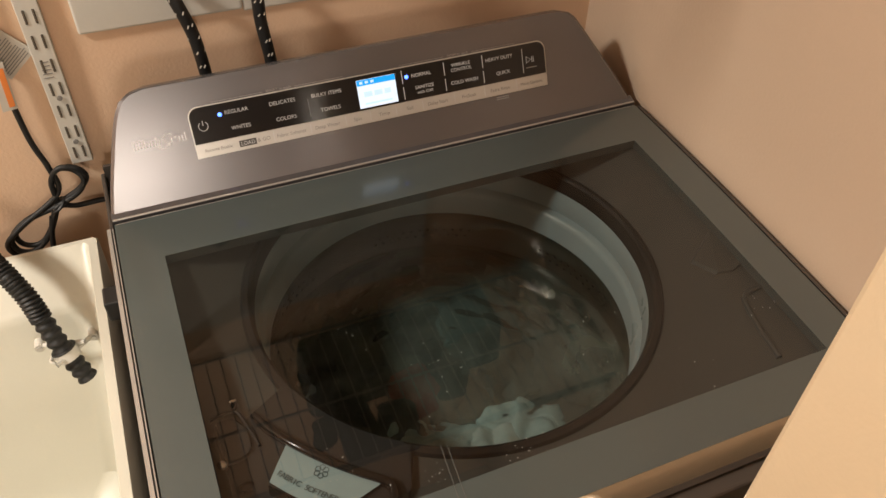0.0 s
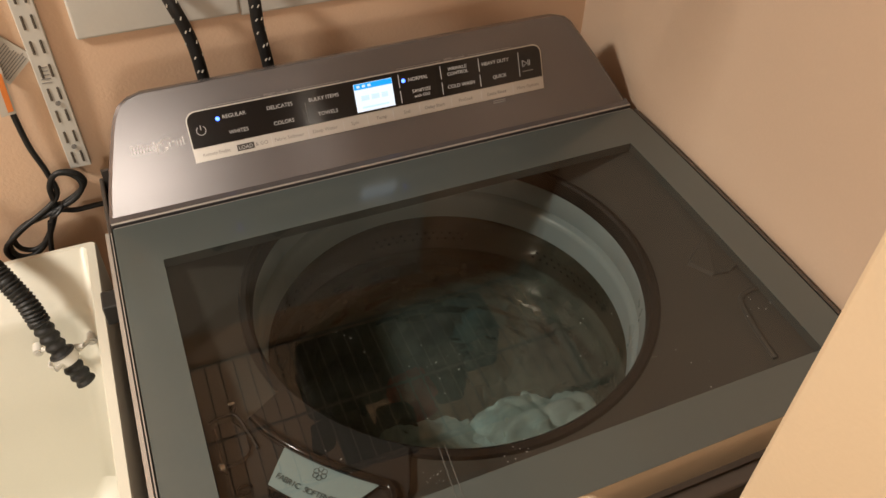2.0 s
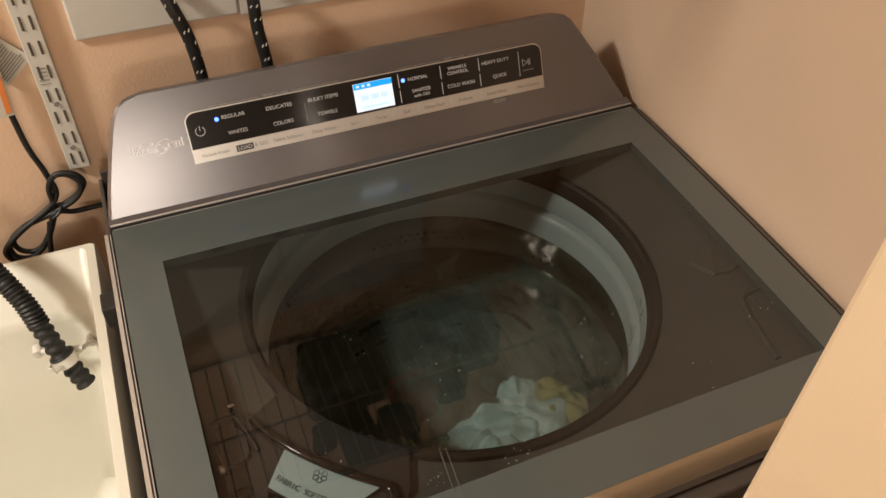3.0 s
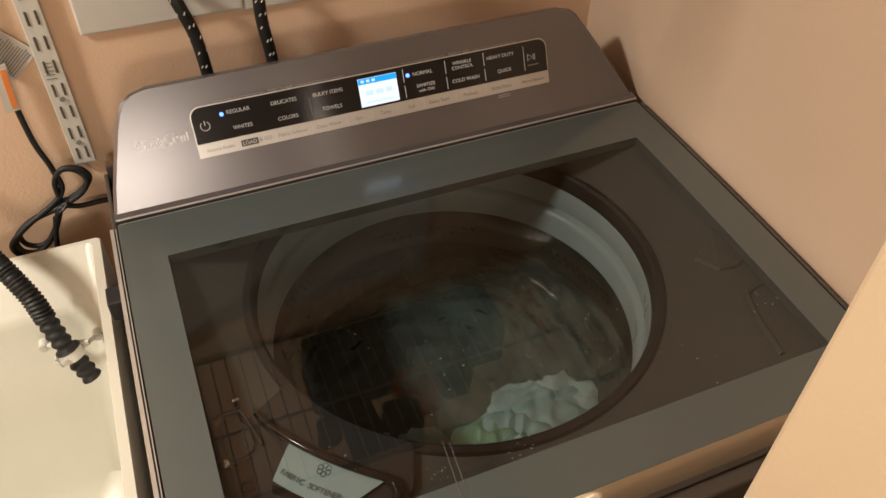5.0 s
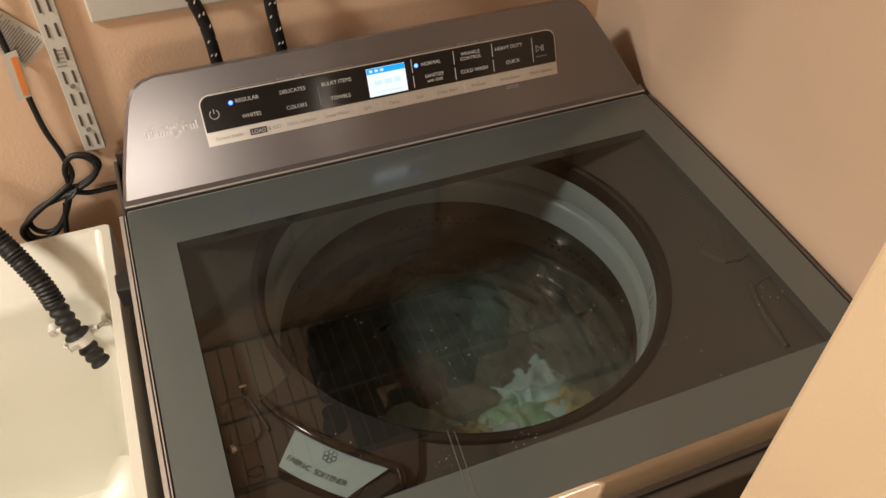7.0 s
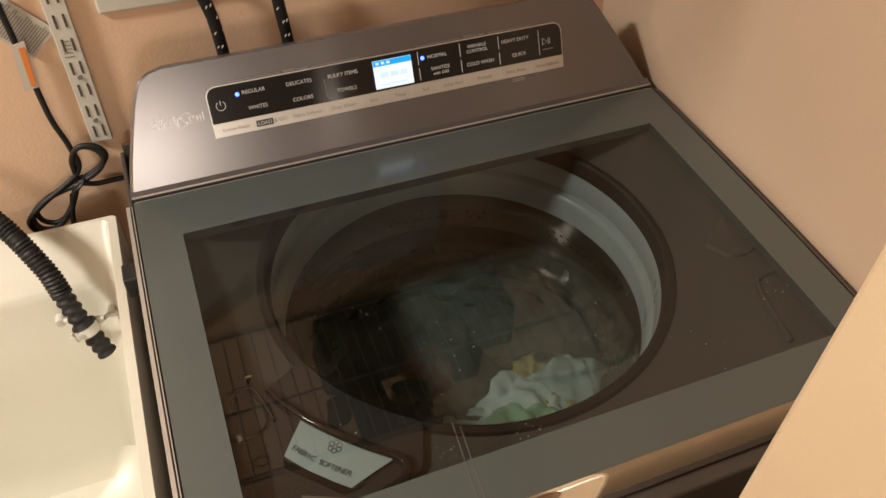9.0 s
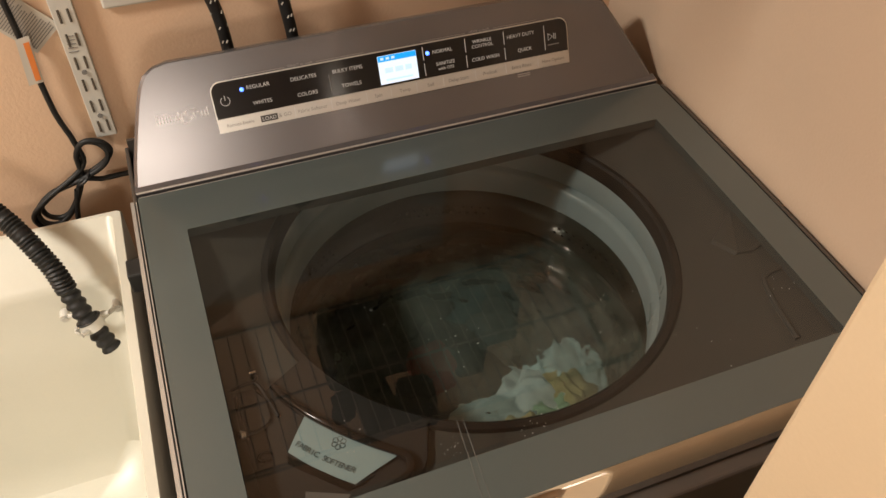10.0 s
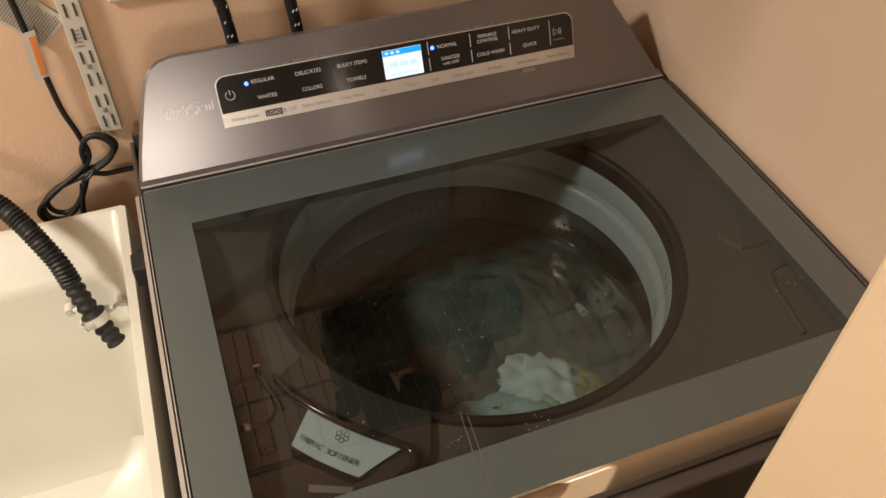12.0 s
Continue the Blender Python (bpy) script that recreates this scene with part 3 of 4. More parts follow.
tube(bm, [face(0.1226, 0.0812, 0.0046), face(0.1226, 0.0868, 0.0046)], 0.00045, 6)
part("power_symbol", bm, PRINT, panel)
bm = bmesh.new()
q = [face(0.5350, 0.0860, 0.0046), face(0.5350, 0.0776, 0.0046), face(0.5412, 0.0818, 0.0046)]
tube(bm, q + [q[0]], 0.0004, 6)
for x in (0.5430, 0.5452):
    tube(bm, [face(x, 0.0855, 0.0046), face(x, 0.0780, 0.0046)], 0.0004, 6)
part("start_symbol", bm, PRINT, panel)
patch("small_print", 0.5340, 0.5495, 0.0712, 0.0724, 0.0046, GREYPRINT, panel, thick=0.0004)
# maker's mark as plain bars with an oval sweep
bm = bmesh.new()
x = 0.0445
for w, lo, hi in ((0.0012, 0.0690, 0.0785), (0.0012, 0.0690, 0.0765), (0.0012, 0.0690, 0.0785), (0.0013, 0.0690, 0.0785), (0.0012, 0.0690, 0.0755), (0.0013, 0.0690, 0.0755), (0.0013, 0.0690, 0.0755), (0.0012, 0.0690, 0.0785), (0.0013, 0.0668, 0.0755), (0.0030, 0.0744, 0.0757), (0.0030, 0.0690, 0.0702), (0.0013, 0.0690, 0.0755), (0.0030, 0.0744, 0.0757), (0.0013, 0.0690, 0.0755), (0.0013, 0.0690, 0.0755), (0.0013, 0.0690, 0.0785)):
    prism(bm, [face(x, lo, 0.003), face(x + w, lo, 0.003), face(x + w, hi, 0.003), face(x, hi, 0.003)], FN * 0.0006)
    x += w + 0.0021
tube(bm, [face(0.0790 + 0.0075 * math.cos(a) + 0.0045 * math.sin(a), 0.0725 + 0.0075 * math.sin(a), 0.0034) for a in (0.9 + 0.18 * i for i in range(28))], 0.0004, 6)
part("maker_mark", bm, CHROMEPRINT, console, "silver maker's mark as plain bars")
part("side_clip", boxed(-0.026, -0.0075, -0.095, -0.068, Z - 0.055, Z - 0.028, 0.002), BLACK, washer, "small black clip")

# ---- laundry sink ----
SR, SB, SZ = -0.032, 0.097, Z - 0.09       # outer right edge, back edge, rim height
sink = thing("laundry_sink", -0.34, -0.22, 0, "off-white moulded laundry sink beside the washing machine", "sink")
SX0, SY0 = -0.64, -0.52
bm = bmesh.new()


def loop(x0, x1, y0, y1, z, r, k=6):
    pts = []
    for cx0, cy0, a0 in ((x1 - r, y1 - r, 0), (x0 + r, y1 - r, 90), (x0 + r, y0 + r, 180), (x1 - r, y0 + r, 270)):
        pts += [(cx0 + r * math.cos(radians(a0 + 90 * i / k)), cy0 + r * math.sin(radians(a0 + 90 * i / k)), z) for i in range(k + 1)]
    return pts


strip(bm, [loop(SX0, SR, SY0, SB, SZ - 0.30, 0.006), loop(SX0, SR, SY0, SB, SZ - 0.003, 0.006), loop(SX0 + 0.002, SR - 0.002, SY0 + 0.002, SB - 0.002, SZ, 0.006),
           loop(SX0 + 0.012, SR - 0.012, SY0 + 0.012, SB - 0.008, SZ, 0.008), loop(SX0 + 0.015, SR - 0.0135, SY0 + 0.015, SB - 0.012, SZ - 0.004, 0.010),
           loop(SX0 + 0.02, SR - 0.0155, SY0 + 0.02, SB - 0.060, SZ - 0.036, 0.012), loop(SX0 + 0.02, SR - 0.0175, SY0 + 0.022, SB - 0.068, SZ - 0.0385, 0.020),
           loop(SX0 + 0.024, SR - 0.022, SY0 + 0.03, SB - 0.076, SZ - 0.050, 0.026), loop(SX0 + 0.05, SR - 0.058, SY0 + 0.07, SB - 0.098, SZ - 0.36, 0.04),
           loop(SX0 + 0.07, SR - 0.080, SY0 + 0.09, SB - 0.125, SZ - 0.392, 0.05), loop(SX0 + 0.12, SR - 0.13, SY0 + 0.15, SB - 0.19, SZ - 0.400, 0.05)], True)
bm.faces.new([v for v in bm.verts if v.index == -1][-28:])
part("basin", bm, SINKWHITE, sink, "", True)
for x in (SX0 + 0.05, SR - 0.08):
    for y in (SY0 + 0.06, SB - 0.07):
        part("leg", boxed(x - 0.02, x + 0.02, y - 0.02, y + 0.02, 0, SZ - 0.28, 0.004), SINKWHITE, sink)
random.seed(4)
bm = bmesh.new()
for i in range(26):
    x, y = random.uniform(-0.5, -0.18), random.uniform(-0.30, -0.12)
    m = Matrix.Translation((x, y, SZ - 0.3975)) @ Matrix.Rotation(random.uniform(0, 3), 4, "Z") @ Matrix.Diagonal((1, 0.45, 0.3, 1))
    bmesh.ops.create_icosphere(bm, subdivisions=1, radius=random.uniform(0.001, 0.0035), matrix=m)
tagged(link("lint_specks", bm, SLOTDARK), "brown specks of lint on the sink's bottom", "lint", "", "stuff")

drain = thing("drain_hose", -0.09, -0.03, SZ, "black corrugated drain hose clipped into the sink", "hose")
path = spline([(-0.30, 0.135, Z - 0.30), (-0.262, 0.128, Z - 0.10), (-0.215, 0.095, Z + 0.005), (-0.156, 0.050, Z - 0.017), (-0.118, 0.004, Z - 0.066), (-0.1065, -0.014, Z - 0.104)], 36)


def ribs(base, deep, pitch):
    return lambda s: base + deep * (0.5 + 0.5 * math.sin(2 * math.pi * s / pitch))


part("hose", tube(bmesh.new(), path, ribs(0.0106, 0.0023, 0.0050), 20), BLACK, drain, "finely ribbed black hose", True)
end = spline([(-0.1085, -0.011, Z - 0.098), (-0.097, -0.029, Z - 0.143), (-0.0815, -0.0445, Z - 0.188)], 40)
part("end_piece", tube(bmesh.new(), end, ribs(0.0098, 0.0026, 0.0120), 20), BLACK, drain, "coarser corrugated end piece", True)
bm = bmesh.new()
cp = Vector((-0.0945, -0.031, Z - 0.150))
ax = (Vector(end[-1]) - Vector(end[0])).normalized()
sd = ax.cross(Vector((0, 0, 1))).normalized()
upv = sd.cross(ax)
tube(bm, [Vector((-0.127, 0.004, Z - 0.163)), cp + sd * -0.021 + upv * 0.012] + [cp + sd * (-0.0185 * math.cos(a)) - upv * (0.0185 * math.sin(a)) for a in (0.1 + 0.3 * i for i in range(10))] + [cp + sd * 0.021 + upv * 0.012, Vector((-0.066, 0.004, Z - 0.168))], 0.003, 8)
tube(bm, [cp - ax * 0.005, cp + ax * 0.000, cp + ax * 0.008], 0.0142, 24)
for x, z in ((-0.127, -0.163), (-0.066, -0.168)):
    tube(bm, [(x, 0.012, Z + z), (x, -0.001, Z + z)], 0.0062, 16)
part("clip", bm, WHITEPAINT, drain, "translucent white hose clip", True)
for x, z in ((-0.127, -0.163), (-0.066, -0.168)):
    part("screw", tube(bmesh.new(), [(x, -0.001, Z + z), (x, -0.003, Z + z)], 0.0035, 12), SATIN, drain)
bm = bmesh.new()
tube(bm, [cp + ax * -0.006 + sd * (0.0136 * math.cos(a)) + upv * (0.0136 * math.sin(a)) for a in (0.25 * i for i in range(26))], 0.0018, 6)
part("hose_clamp", bm, BLACK, drain)

# ---- things on the back wall ----
std = thing("shelf_standard", -0.0245, WALL_Y, Z - 0.02, "white slotted metal shelf standard screwed to the wall", "shelf standard")
bm = boxed(-0.0375, -0.0125, WALL_Y - 0.010, WALL_Y, Z - 0.0205, TOP - 0.3, 0.0012)
part("rail", bm, WHITEPAINT, std)
for i in range(22):
    for x in (-0.0300, -0.0195):
        z = Z - 0.004 + 0.0305 * i
        bm = boxed(x - 0.0014, x + 0.0014, WALL_Y - 0.0112, WALL_Y - 0.0098, z - 0.0085, z + 0.0085, 0.0008)
        part("slot", bm, SLOTDARK, std)
for z in (0.012, 0.075, 0.30):
    part("screw", tube(bmesh.new(), [(-0.0248, WALL_Y - 0.0098, Z + z), (-0.0248, WALL_Y - 0.012, Z + z)], 0.0030, 14), GREYPRINT, std)
bm = bmesh.new()
for i in range(5):
    box(bm, -0.0335 + 0.0006 * i, -0.0225, WALL_Y - 0.0108, WALL_Y - 0.0100, Z + 0.103 + 0.005 * i, Z + 0.1037 + 0.005 * i)
part("stamped_print", bm, GREYPRINT, std)

# wire shelf with folded clothes above the machine
shelf = thing("wire_shelf", 0.2, WALL_Y, Z + 0.52, "white wire shelf on wall brackets", "shelf")
bm = bmesh.new()
for y, z in ((WALL_Y - 0.004, 0.52), (-0.005, 0.517), (-0.140, 0.52), (-0.144, 0.496)):
    tube(bm, [(-0.9, y, Z + z), (0.698, y, Z + z)], 0.0030, 8)
part("rail", bm, WIRE, shelf)
bm = bmesh.new()
for i in range(63):
    x = -0.88 + 0.025 * i
    tube(bm, [(x, WALL_Y - 0.004, Z + 0.523), (x, -0.140, Z + 0.523), (x, -0.144, Z + 0.496)], 0.0014, 5)
tagged(part("wires", bm, WIRE, shelf), kind="stuff")
for x in (-0.0245, 0.66):
    bm = bmesh.new()
    prism(bm, [Vector((x - 0.004, WALL_Y - 0.011, Z + 0.515)), Vector((x - 0.004, -0.11, Z + 0.515)), Vector((x - 0.004, -0.11, Z + 0.505)), Vector((x - 0.004, WALL_Y - 0.011, Z + 0.46))], (0.008, 0, 0))
    part("bracket", bm, WHITEPAINT, shelf)


def lump(name, size, mat, where, seed, label, category, fold=0.35, detail=4, group="", wrinkle=0.16, relief=0.0):
    """A crumpled piece of cloth."""
    bm = bmesh.new()
    bmesh.ops.create_icosphere(bm, subdivisions=detail, radius=1)
    off = Vector((seed * 3.1, seed * 1.7, seed * 0.9))
    for v in bm.verts:
        d = v.co.normalized()
        w = d + 0.35 * noise.noise_vector(d * 1.5 + off)
        crease = 0.5 + 0.42 * math.sin(9.0 * w.x + 5.0 * w.y + seed) + 0.3 * math.sin(13.0 * w.y - 7.0 * w.x + 2.0 * w.z)
        q = 1 + fold * (abs(noise.noise(d * 1.6 + off)) * 2 - 0.5) + wrinkle * crease + 0.05 * noise.noise(d * 11 + off)
        v.co = Vector((d.x * size[0] * q, d.y * size[1] * q, d.z * size[2] * (0.6 + 0.4 * q) + relief * (crease - 0.5) * max(0.0, d.z)))
    ob = link(name, bm, mat, None, "", True)
    ob.matrix_world = where
    return tagged(ob, label, category, group)


def fabric(name, color):
    return surface(name, color, 0.85, vary=0.18, scale=12, bump=0.5, bump_scale=700, rough_vary=0.05)


CLOTH = {k: fabric(k + "_cloth", c) for k, c in dict(black=(0.012, 0.012, 0.014), navy=(0.015, 0.022, 0.05), red=(0.62, 0.045, 0.02), white=(0.56, 0.66, 0.66), pale=(0.42, 0.56, 0.57),
                                                     yellow=(0.37, 0.31, 0.12), green=(0.28, 0.48, 0.31), charcoal=(0.035, 0.034, 0.033), slate=(0.028, 0.038, 0.038), teal=(0.03, 0.065, 0.07)).items()}
def folded(x, y, sx, sy, k, turn, seed):
    """A garment folded into a few soft layers."""
    bm = bmesh.new()
    random.seed(seed)
    for layer in range(4):
        z0 = 0.0012 + 0.020 * layer
        ox, oy = random.uniform(-0.003, 0.003), random.uniform(-0.003, 0.003)
        rows4 = []
        for d, z in ((0.005, 0.0), (0.0, 0.006), (0.0005, 0.013), (0.006, 0.0190), (0.016, 0.0194)):
            ring = loop(-sx + d + ox, sx - d + ox, -sy + d + oy, sy - d + oy, z0 + z, 0.011)
            rows4.append([(px + 0.003 * noise.noise(Vector((px * 40, py * 40, seed + layer))), py + 0.003 * noise.noise(Vector((px * 40, py * 40, seed + layer + 9))), pz) for px, py, pz in ring])
        vs4 = strip(bm, rows4, True)
        bm.faces.new(vs4[0][::-1])
        bm.faces.new(vs4[-1])
    ob = link("folded_garment", bm, CLOTH[k], None, "", True)
    ob.matrix_world = pose(x, y, Z + 0.5244, 0, 0, turn)
    return tagged(ob, k + " garment lying folded on the wire shelf", "garment", "garments on the shelf")


for i, (x, y, sx, sy, k) in enumerate(((0.258, -0.040, 0.028, 0.066, "black"), (0.326, -0.072, 0.032, 0.036, "navy"), (0.374, -0.012, 0.034, 0.038, "red"), (0.446, -0.006, 0.027, 0.026, "black"), (0.205, -0.036, 0.021, 0.014, "black"))):
    folded(x, y, sx, sy, k, (4, -7, 9, -4, 12)[i], 7 + i)
bin_box = thing("storage_bin", 0.385, 0.10, Z + 0.524, "low charcoal fabric storage bin on the wire shelf", "storage bin")
bm = bmesh.new()
strip(bm, [loop(0.205, 0.57, 0.045, 0.160, Z + 0.5255, 0.012), loop(0.202, 0.573, 0.043, 0.162, Z + 0.575, 0.013), loop(0.200, 0.575, 0.041, 0.163, Z + 0.63, 0.014), loop(0.205, 0.570, 0.046, 0.158, Z + 0.63, 0.012), loop(0.208, 0.567, 0.049, 0.155, Z + 0.53, 0.010)], True)
bmesh.ops.contextual_create(bm, geom=[e for e in bm.edges if e.is_boundary and all(v.co.z < Z + 0.527 for v in e.verts)])
part("body", bm, CLOTH["charcoal"], bin_box, "", True)
bm = bmesh.new()
tube(bm, [Vector(p) for p in loop(0.200, 0.575, 0.041, 0.163, Z + 0.63, 0.014)] + [Vector(loop(0.200, 0.575, 0.041, 0.163, Z + 0.63, 0.014)[0])], 0.003, 6)
part("rim", bm, CLOTH["black"], bin_box, "", True)

# water outlet box cover behind the machine
plate = thing("outlet_box", 0.15, WALL_Y, Z + 0.16, "white plastic washer outlet box cover on the wall", "outlet box")
part("cover", boxed(0.017, 0.2055, WALL_Y - 0.006, WALL_Y, Z + 0.146, Z + 0.42, 0.003, 3), WHITEPAINT, plate)
part("side_cover", boxed(0.2062, 0.45, WALL_Y - 0.0045, WALL_Y, Z + 0.1425, Z + 0.42, 0.0025, 3), WHITEPAINT, plate)
part("screw", tube(bmesh.new(), [(0.112, WALL_Y - 0.006, Z + 0.196), (0.112, WALL_Y - 0.0075, Z + 0.196)], 0.0035, 14), SATIN, plate)
for i, (xt, xb, s) in enumerate(((0.118, 0.1445, 1), (0.210, 0.2255, 1))):
    h = thing("inlet_hose", xb, 0.14, Z, "black braided water hose with pale flecks", "hose", "water hoses")
    pts = spline([(xt - 0.004, WALL_Y - 0.003, Z + 0.222), (xt + 0.009, 0.140, Z + 0.185), (xb - 0.005, 0.140, Z + 0.138), (xb, 0.140, Z + 0.086), (xb + 0.001, 0.141, Z + 0.03), (xb, 0.140, Z - 0.06)], 14)
    part("hose", tube(bmesh.new(), pts, 0.0076, 16), BLACK, h, "", True)
    bm = bmesh.new()
    random.seed(20 + i)
    for k in range(4, len(pts) - 1, 5):
        d = (pts[k + 1] - pts[k]).normalized()
        for a in (random.uniform(0.3, 1.5), random.uniform(1.5, 2.8)):
            sd2 = d.cross(Vector((0, 1, 0))).normalized()
            nrm = sd2 * math.cos(a) + d.cross(sd2) * math.sin(a)
            c = pts[k] + nrm * 0.0077
            t2 = (d * 0.8 + d.cross(nrm) * 0.6).normalized()
            tube(bm, [c - t2 * 0.002, c + t2 * 0.002], 0.0009, 5)
    tagged(part("fleck", bm, PAPER, h, "pale woven flecks"), kind="stuff")

# power cord, coiled and tied, with its tags
cord = thing("power_cord", -0.075, 0.155, Z - 0.10, "black power cord coiled and tied against the wall", "power cord")
CY = 0.158
bm = bmesh.new()
tie_x, tie_z = -0.072, Z - 0.072
run = [(-0.083, CY, Z + 0.26), (-0.079, CY, Z + 0.171), (-0.076, CY, Z + 0.10), (-0.073, CY, Z + 0.028), (-0.065, CY, Z - 0.018), (-0.066, CY - 0.004, Z - 0.055)]
for i in range(1, 31):
    turn = 2 * math.pi * 2.5 * i / 30 + math.pi
    reach, wide, k = math.sin(turn), 0.021 * math.sin(2 * turn) * (1 - 0.006 * i), 1 - 0.007 * i
    ux2, uz2, size2 = (0.561, 0.827, 0.070) if reach > 0 else (0.745, 0.668, 0.094)
    run.append((tie_x + ux2 * reach * size2 * k - uz2 * wide, CY - 0.006 - 0.004 * math.sin(0.9 * i), tie_z + uz2 * reach * size2 * k + ux2 * wide))
run += [(-0.048, CY - 0.004, Z - 0.080), (-0.012, CY, Z - 0.083), (0.03, CY, Z - 0.09)]
tube(bm, spline(run, 6), 0.0036, 10)
tube(bm, spline([(-0.082, CY - 0.010, Z - 0.085), (-0.092, CY - 0.01, Z - 0.12), (-0.098, CY - 0.006, Z - 0.16), (-0.10, CY - 0.004, Z - 0.24)], 8), 0.0036, 10)
part("cable", bm, BLACK, cord, "", True)
part("tie", tube(bmesh.new(), [(-0.070 + 0.009 * math.cos(a), CY - 0.008 + 0.011 * math.sin(a), Z - 0.070 + 0.006 * math.cos(a)) for a in (0.4 * i for i in range(17))], 0.0022, 6), BLACK, cord)


def tag_sheet(name, corners, mat, parent, thick=0.0006, label=""):
    bm = bmesh.new()
    prism(bm, [Vector(c) for c in corners], (0, -thick, 0))
    return part(name, bm, mat, parent, label)


tg = tag_sheet("warning_tag", [(-0.082, CY - 0.005, Z + 0.133), (-0.067, CY - 0.005, Z + 0.136), (-0.070, CY - 0.005, Z + 0.076), (-0.087, CY - 0.005, Z + 0.074)], PAPER, cord, 0.0006, "white and orange cord tag")
tag_sheet("tag_print", [(-0.0755, CY - 0.0062, Z + 0.128), (-0.0690, CY - 0.0062, Z + 0.129), (-0.0718, CY - 0.0062, Z + 0.080), (-0.0782, CY - 0.0062, Z + 0.079)], ORANGE, tg, 0.0004)
sheet_tag = thing("instruction_tag", -0.06, WALL_Y, Z + 0.15, "white paper instruction tag with small grey print", "paper tag")
org, ux, uz = Vector((-0.067, WALL_Y - 0.004, Z + 0.106)), Vector((0.0345, 0, 0.0305)), Vector((-0.062, 0, 0.072))
tag_sheet("paper", [org, org + ux, org + ux + uz, org + uz], PAPER, sheet_tag)
bm = bmesh.new()
random.seed(11)
for i in range(30):
    f = 0.04 + 0.031 * i
    a, b = 0.08, random.uniform(0.78, 0.93)
    p0, p1 = org + uz * f + ux * a, org + uz * f + ux * b
    prism(bm, [p0 + Vector((0, -0.0007, 0)), p1 + Vector((0, -0.0007, 0)), p1 + uz * 0.011 + Vector((0, -0.0007, 0)), p0 + uz * 0.011 + Vector((0, -0.0007, 0))], (0, -0.0003, 0))
tagged(part("printed_lines", bm, GREYPRINT, sheet_tag), kind="stuff")

# droplets under the lid's glass, and two faint pale streaks on top of it
random.seed(8)
bm = bmesh.new()
spots = [(0.305, -0.425, 16, 0.022), (0.225, -0.418, 14, 0.02), (0.615, -0.36, 8, 0.02), (0.20, -0.245, 5, 0.01), (0.40, -0.33, 10, 0.06), (0.27, -0.30, 12, 0.06), (0.50, -0.40, 8, 0.05), (0.15, -0.385, 8, 0.03)]
for x0, y0, k, w in spots:
    for i in range(k):
        x, y = x0 + random.gauss(0, w * 0.5), max(WY0 + 0.004, y0 + random.gauss(0, w * 0.4))
        r = random.uniform(0.00025, 0.00062)
        m = Matrix.Translation((x, y, lid_z(y) - 0.0016)) @ Matrix.Rotation(random.uniform(0, 3), 4, "Z") @ Matrix.Diagonal((1, random.uniform(1, 2.6), 0.6, 1))
        bmesh.ops.create_icosphere(bm, subdivisions=1, radius=r, matrix=m)
tagged(link("water_droplets", bm, DROPLET, None, "", True), "small water droplets clinging under the lid's glass", "droplets", "", "stuff")

bm = bmesh.new()
for x0, y0, x1, y1, r in ((0.2374, -0.395, 0.2302, -0.478, 0.0003), (0.2430, -0.397, 0.2366, -0.480, 0.0003)):
    tube(bm, [(x0 + (x1 - x0) * f, y0 + (y1 - y0) * f, lid_z(y0 + (y1 - y0) * f) + 0.0002) for f in (0, 0.25, 0.5, 0.75, 1)], r, 6)
tagged(link("faint_streaks", bm, STREAK, None, "", True), "two thin faint pale streaks along the lid's glass", "streaks", "", "stuff")

# ---- water and laundry in the tub ----
WZ = Z - 0.222
bm = bmesh.new()
nr, na = 40, 120
rings2 = []
for i in range(nr + 1):
    r = 0.2345 * i / nr
    row = []
    for k in range(na):
        a = 2 * math.pi * k / na
        h = 0.0016 * math.sin(r * 190 + 1.5 * math.sin(3 * a)) * math.sin(7 * a + 30 * r) * min(1, r * 9) + 0.0035 * noise.noise(Vector((r * math.cos(a) * 16, r * math.sin(a) * 16, 3.3)))
        row.append((TX + r * math.cos(a), TY + r * math.sin(a), WZ + h))
    rings2.append(row)
rings2[0] = [(TX + 0.0004 * math.cos(2 * math.pi * k / na), TY + 0.0004 * math.sin(2 * math.pi * k / na), WZ) for k in range(na)]
strip(bm, rings2, True)
bmesh.ops.translate(bm, verts=bm.verts, vec=(-TX, -TY, -WZ))
water = link("wash_water", bm, WATER, None, "", True)
water.visible_shadow = False
water.matrix_world = pose(TX, TY, WZ)
tagged(water, "murky swirling soapy water in the tub", "water", "", "structure")
DRIFT = 0.36


def swirl(t):
    return DRIFT * t + 0.42 * math.sin(2 * math.pi * (t - 1.1) / 1.22 - 1.2)


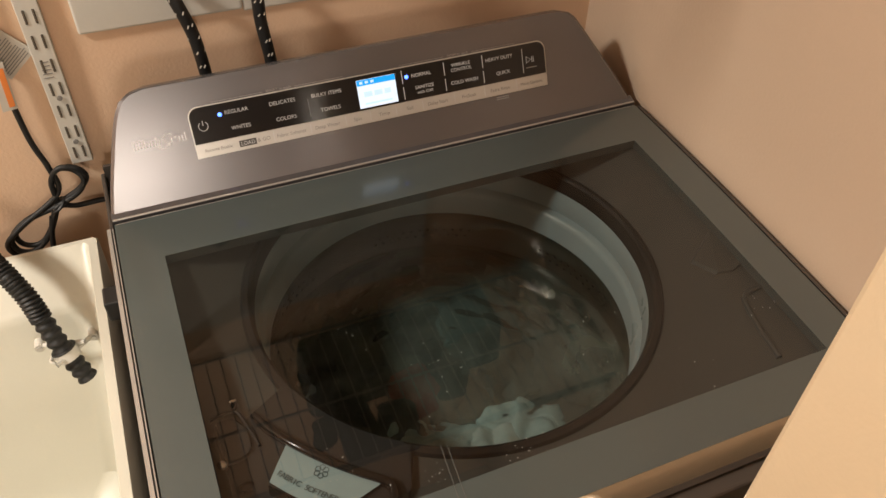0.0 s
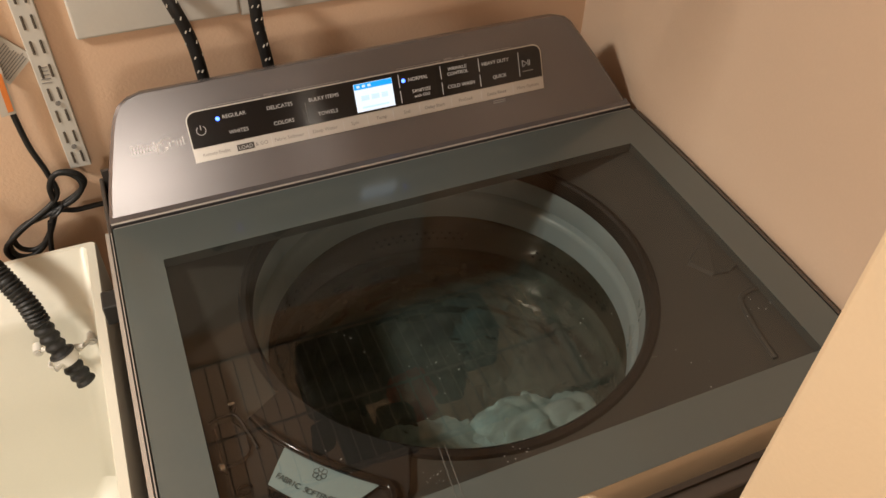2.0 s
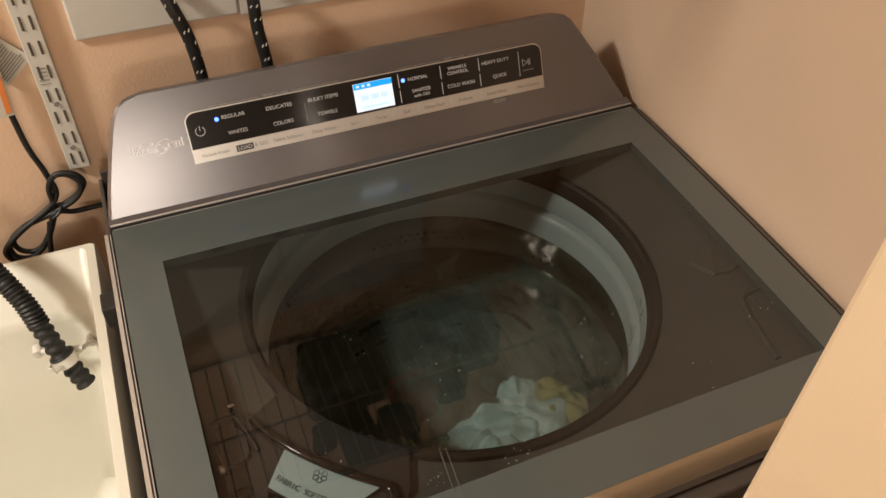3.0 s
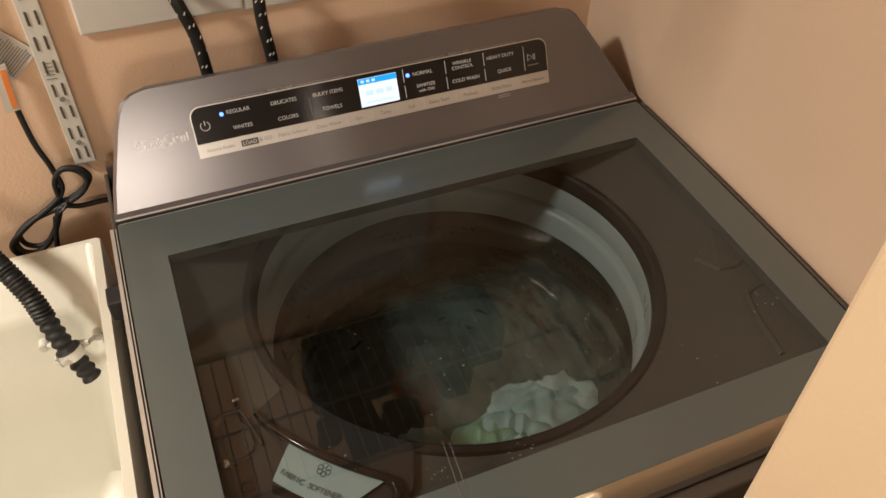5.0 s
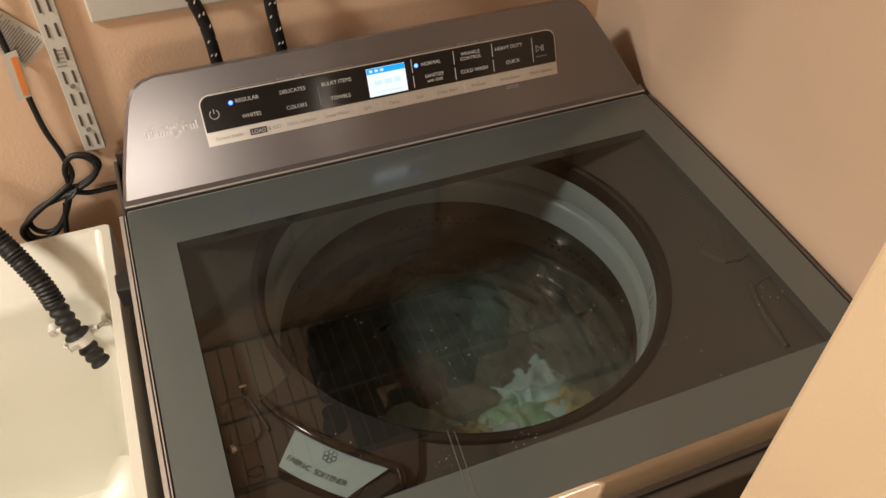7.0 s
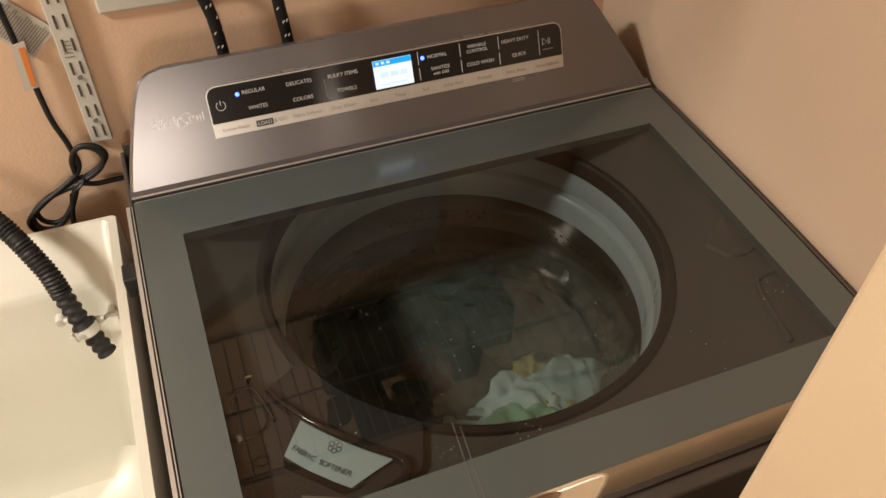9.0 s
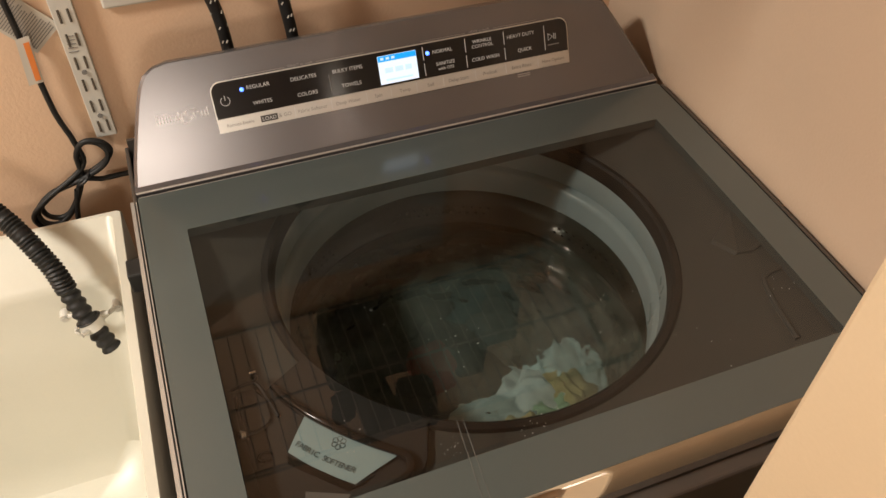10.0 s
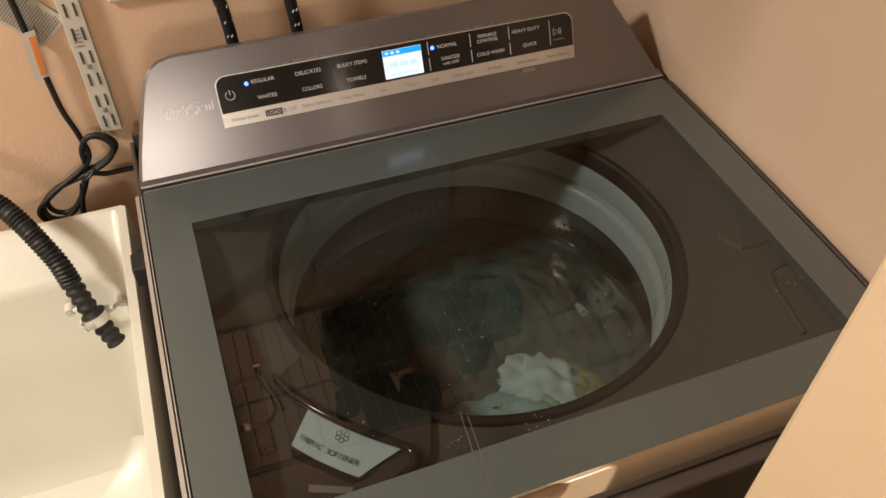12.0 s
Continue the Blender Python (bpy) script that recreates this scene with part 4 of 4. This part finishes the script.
pieces = []
DARK = ("charcoal", "slate", "black", "slate", "charcoal", "teal")
for i, (tt, k, sx, sy) in enumerate(((-1.2, "pale", 0.065, 0.05), (0.1, "white", 0.060, 0.055), (1.0, "pale", 0.060, 0.05), (1.8, "yellow", 0.040, 0.04), (2.6, "white", 0.06, 0.05), (3.4, "pale", 0.065, 0.055), (4.5, "yellow", 0.036, 0.035),
                                     (4.9, "pale", 0.055, 0.05), (5.8, "green", 0.055, 0.05), (6.7, "white", 0.06, 0.055), (7.4, "yellow", 0.034, 0.034), (8.2, "pale", 0.060, 0.055), (9.0, "yellow", 0.038, 0.036), (9.5, "white", 0.055, 0.05),
                                     (10.4, "green", 0.060, 0.055), (11.1, "yellow", 0.034, 0.034), (11.8, "pale", 0.065, 0.055), (13.0, "white", 0.055, 0.05))):
    ob = lump("wet_garment", (sx * 1.22, sy * 1.2, 0.03), CLOTH[k], Matrix(), 30 + i, k + " wet garment turning in the wash water", "garment", 0.18, 5, "laundry in the tub", 0.05, 0.006)
    pieces.append((ob, -math.pi / 2 - DRIFT * tt + 0.35, 0.132 + 0.02 * math.sin(i * 2.3), WZ - 0.043, i, True))
for i, (r, a) in enumerate(((0.03, 1.6), (0.10, 0.5), (0.11, 1.6), (0.105, 2.7), (0.10, 3.5), (0.165, 1.1), (0.165, 2.2), (0.165, 0.1), (0.165, 3.3))):
    k = DARK[i % 6]
    ob = lump("wet_garment", (0.085, 0.075, 0.035), CLOTH[k], Matrix(), 60 + i, k + " wet garment low in the wash water", "garment", 0.3, 4, "laundry in the tub", 0.05, 0.006)
    pieces.append((ob, a, r, WZ - 0.056, i, False))


def motions():
    times = [0.1 * i for i in range(121)]
    walk(water, [(t, pose(TX, TY, WZ, 0, 0, math.degrees(0.8 * swirl(t)))) for t in times])
    for ob, ang, r, z, i, drifts in pieces:
        rows = []
        for t in times:
            a = ang + (swirl(t) if drifts else 0.45 * (swirl(t) - DRIFT * t))
            bob = 0.005 * math.sin(2 * math.pi * t / 1.22 + i * 1.7) - (0.075 * (0.5 + 0.5 * math.sin(a)) ** 1.5 if drifts else 0.0)
            rows.append((t, pose(TX + r * math.cos(a), TY + r * math.sin(a), z + bob, 6 * math.sin(2 * t + i), 6 * math.cos(1.7 * t + i), math.degrees(a * 1.15) + 40 * i)))
        walk(ob, rows)


motions()
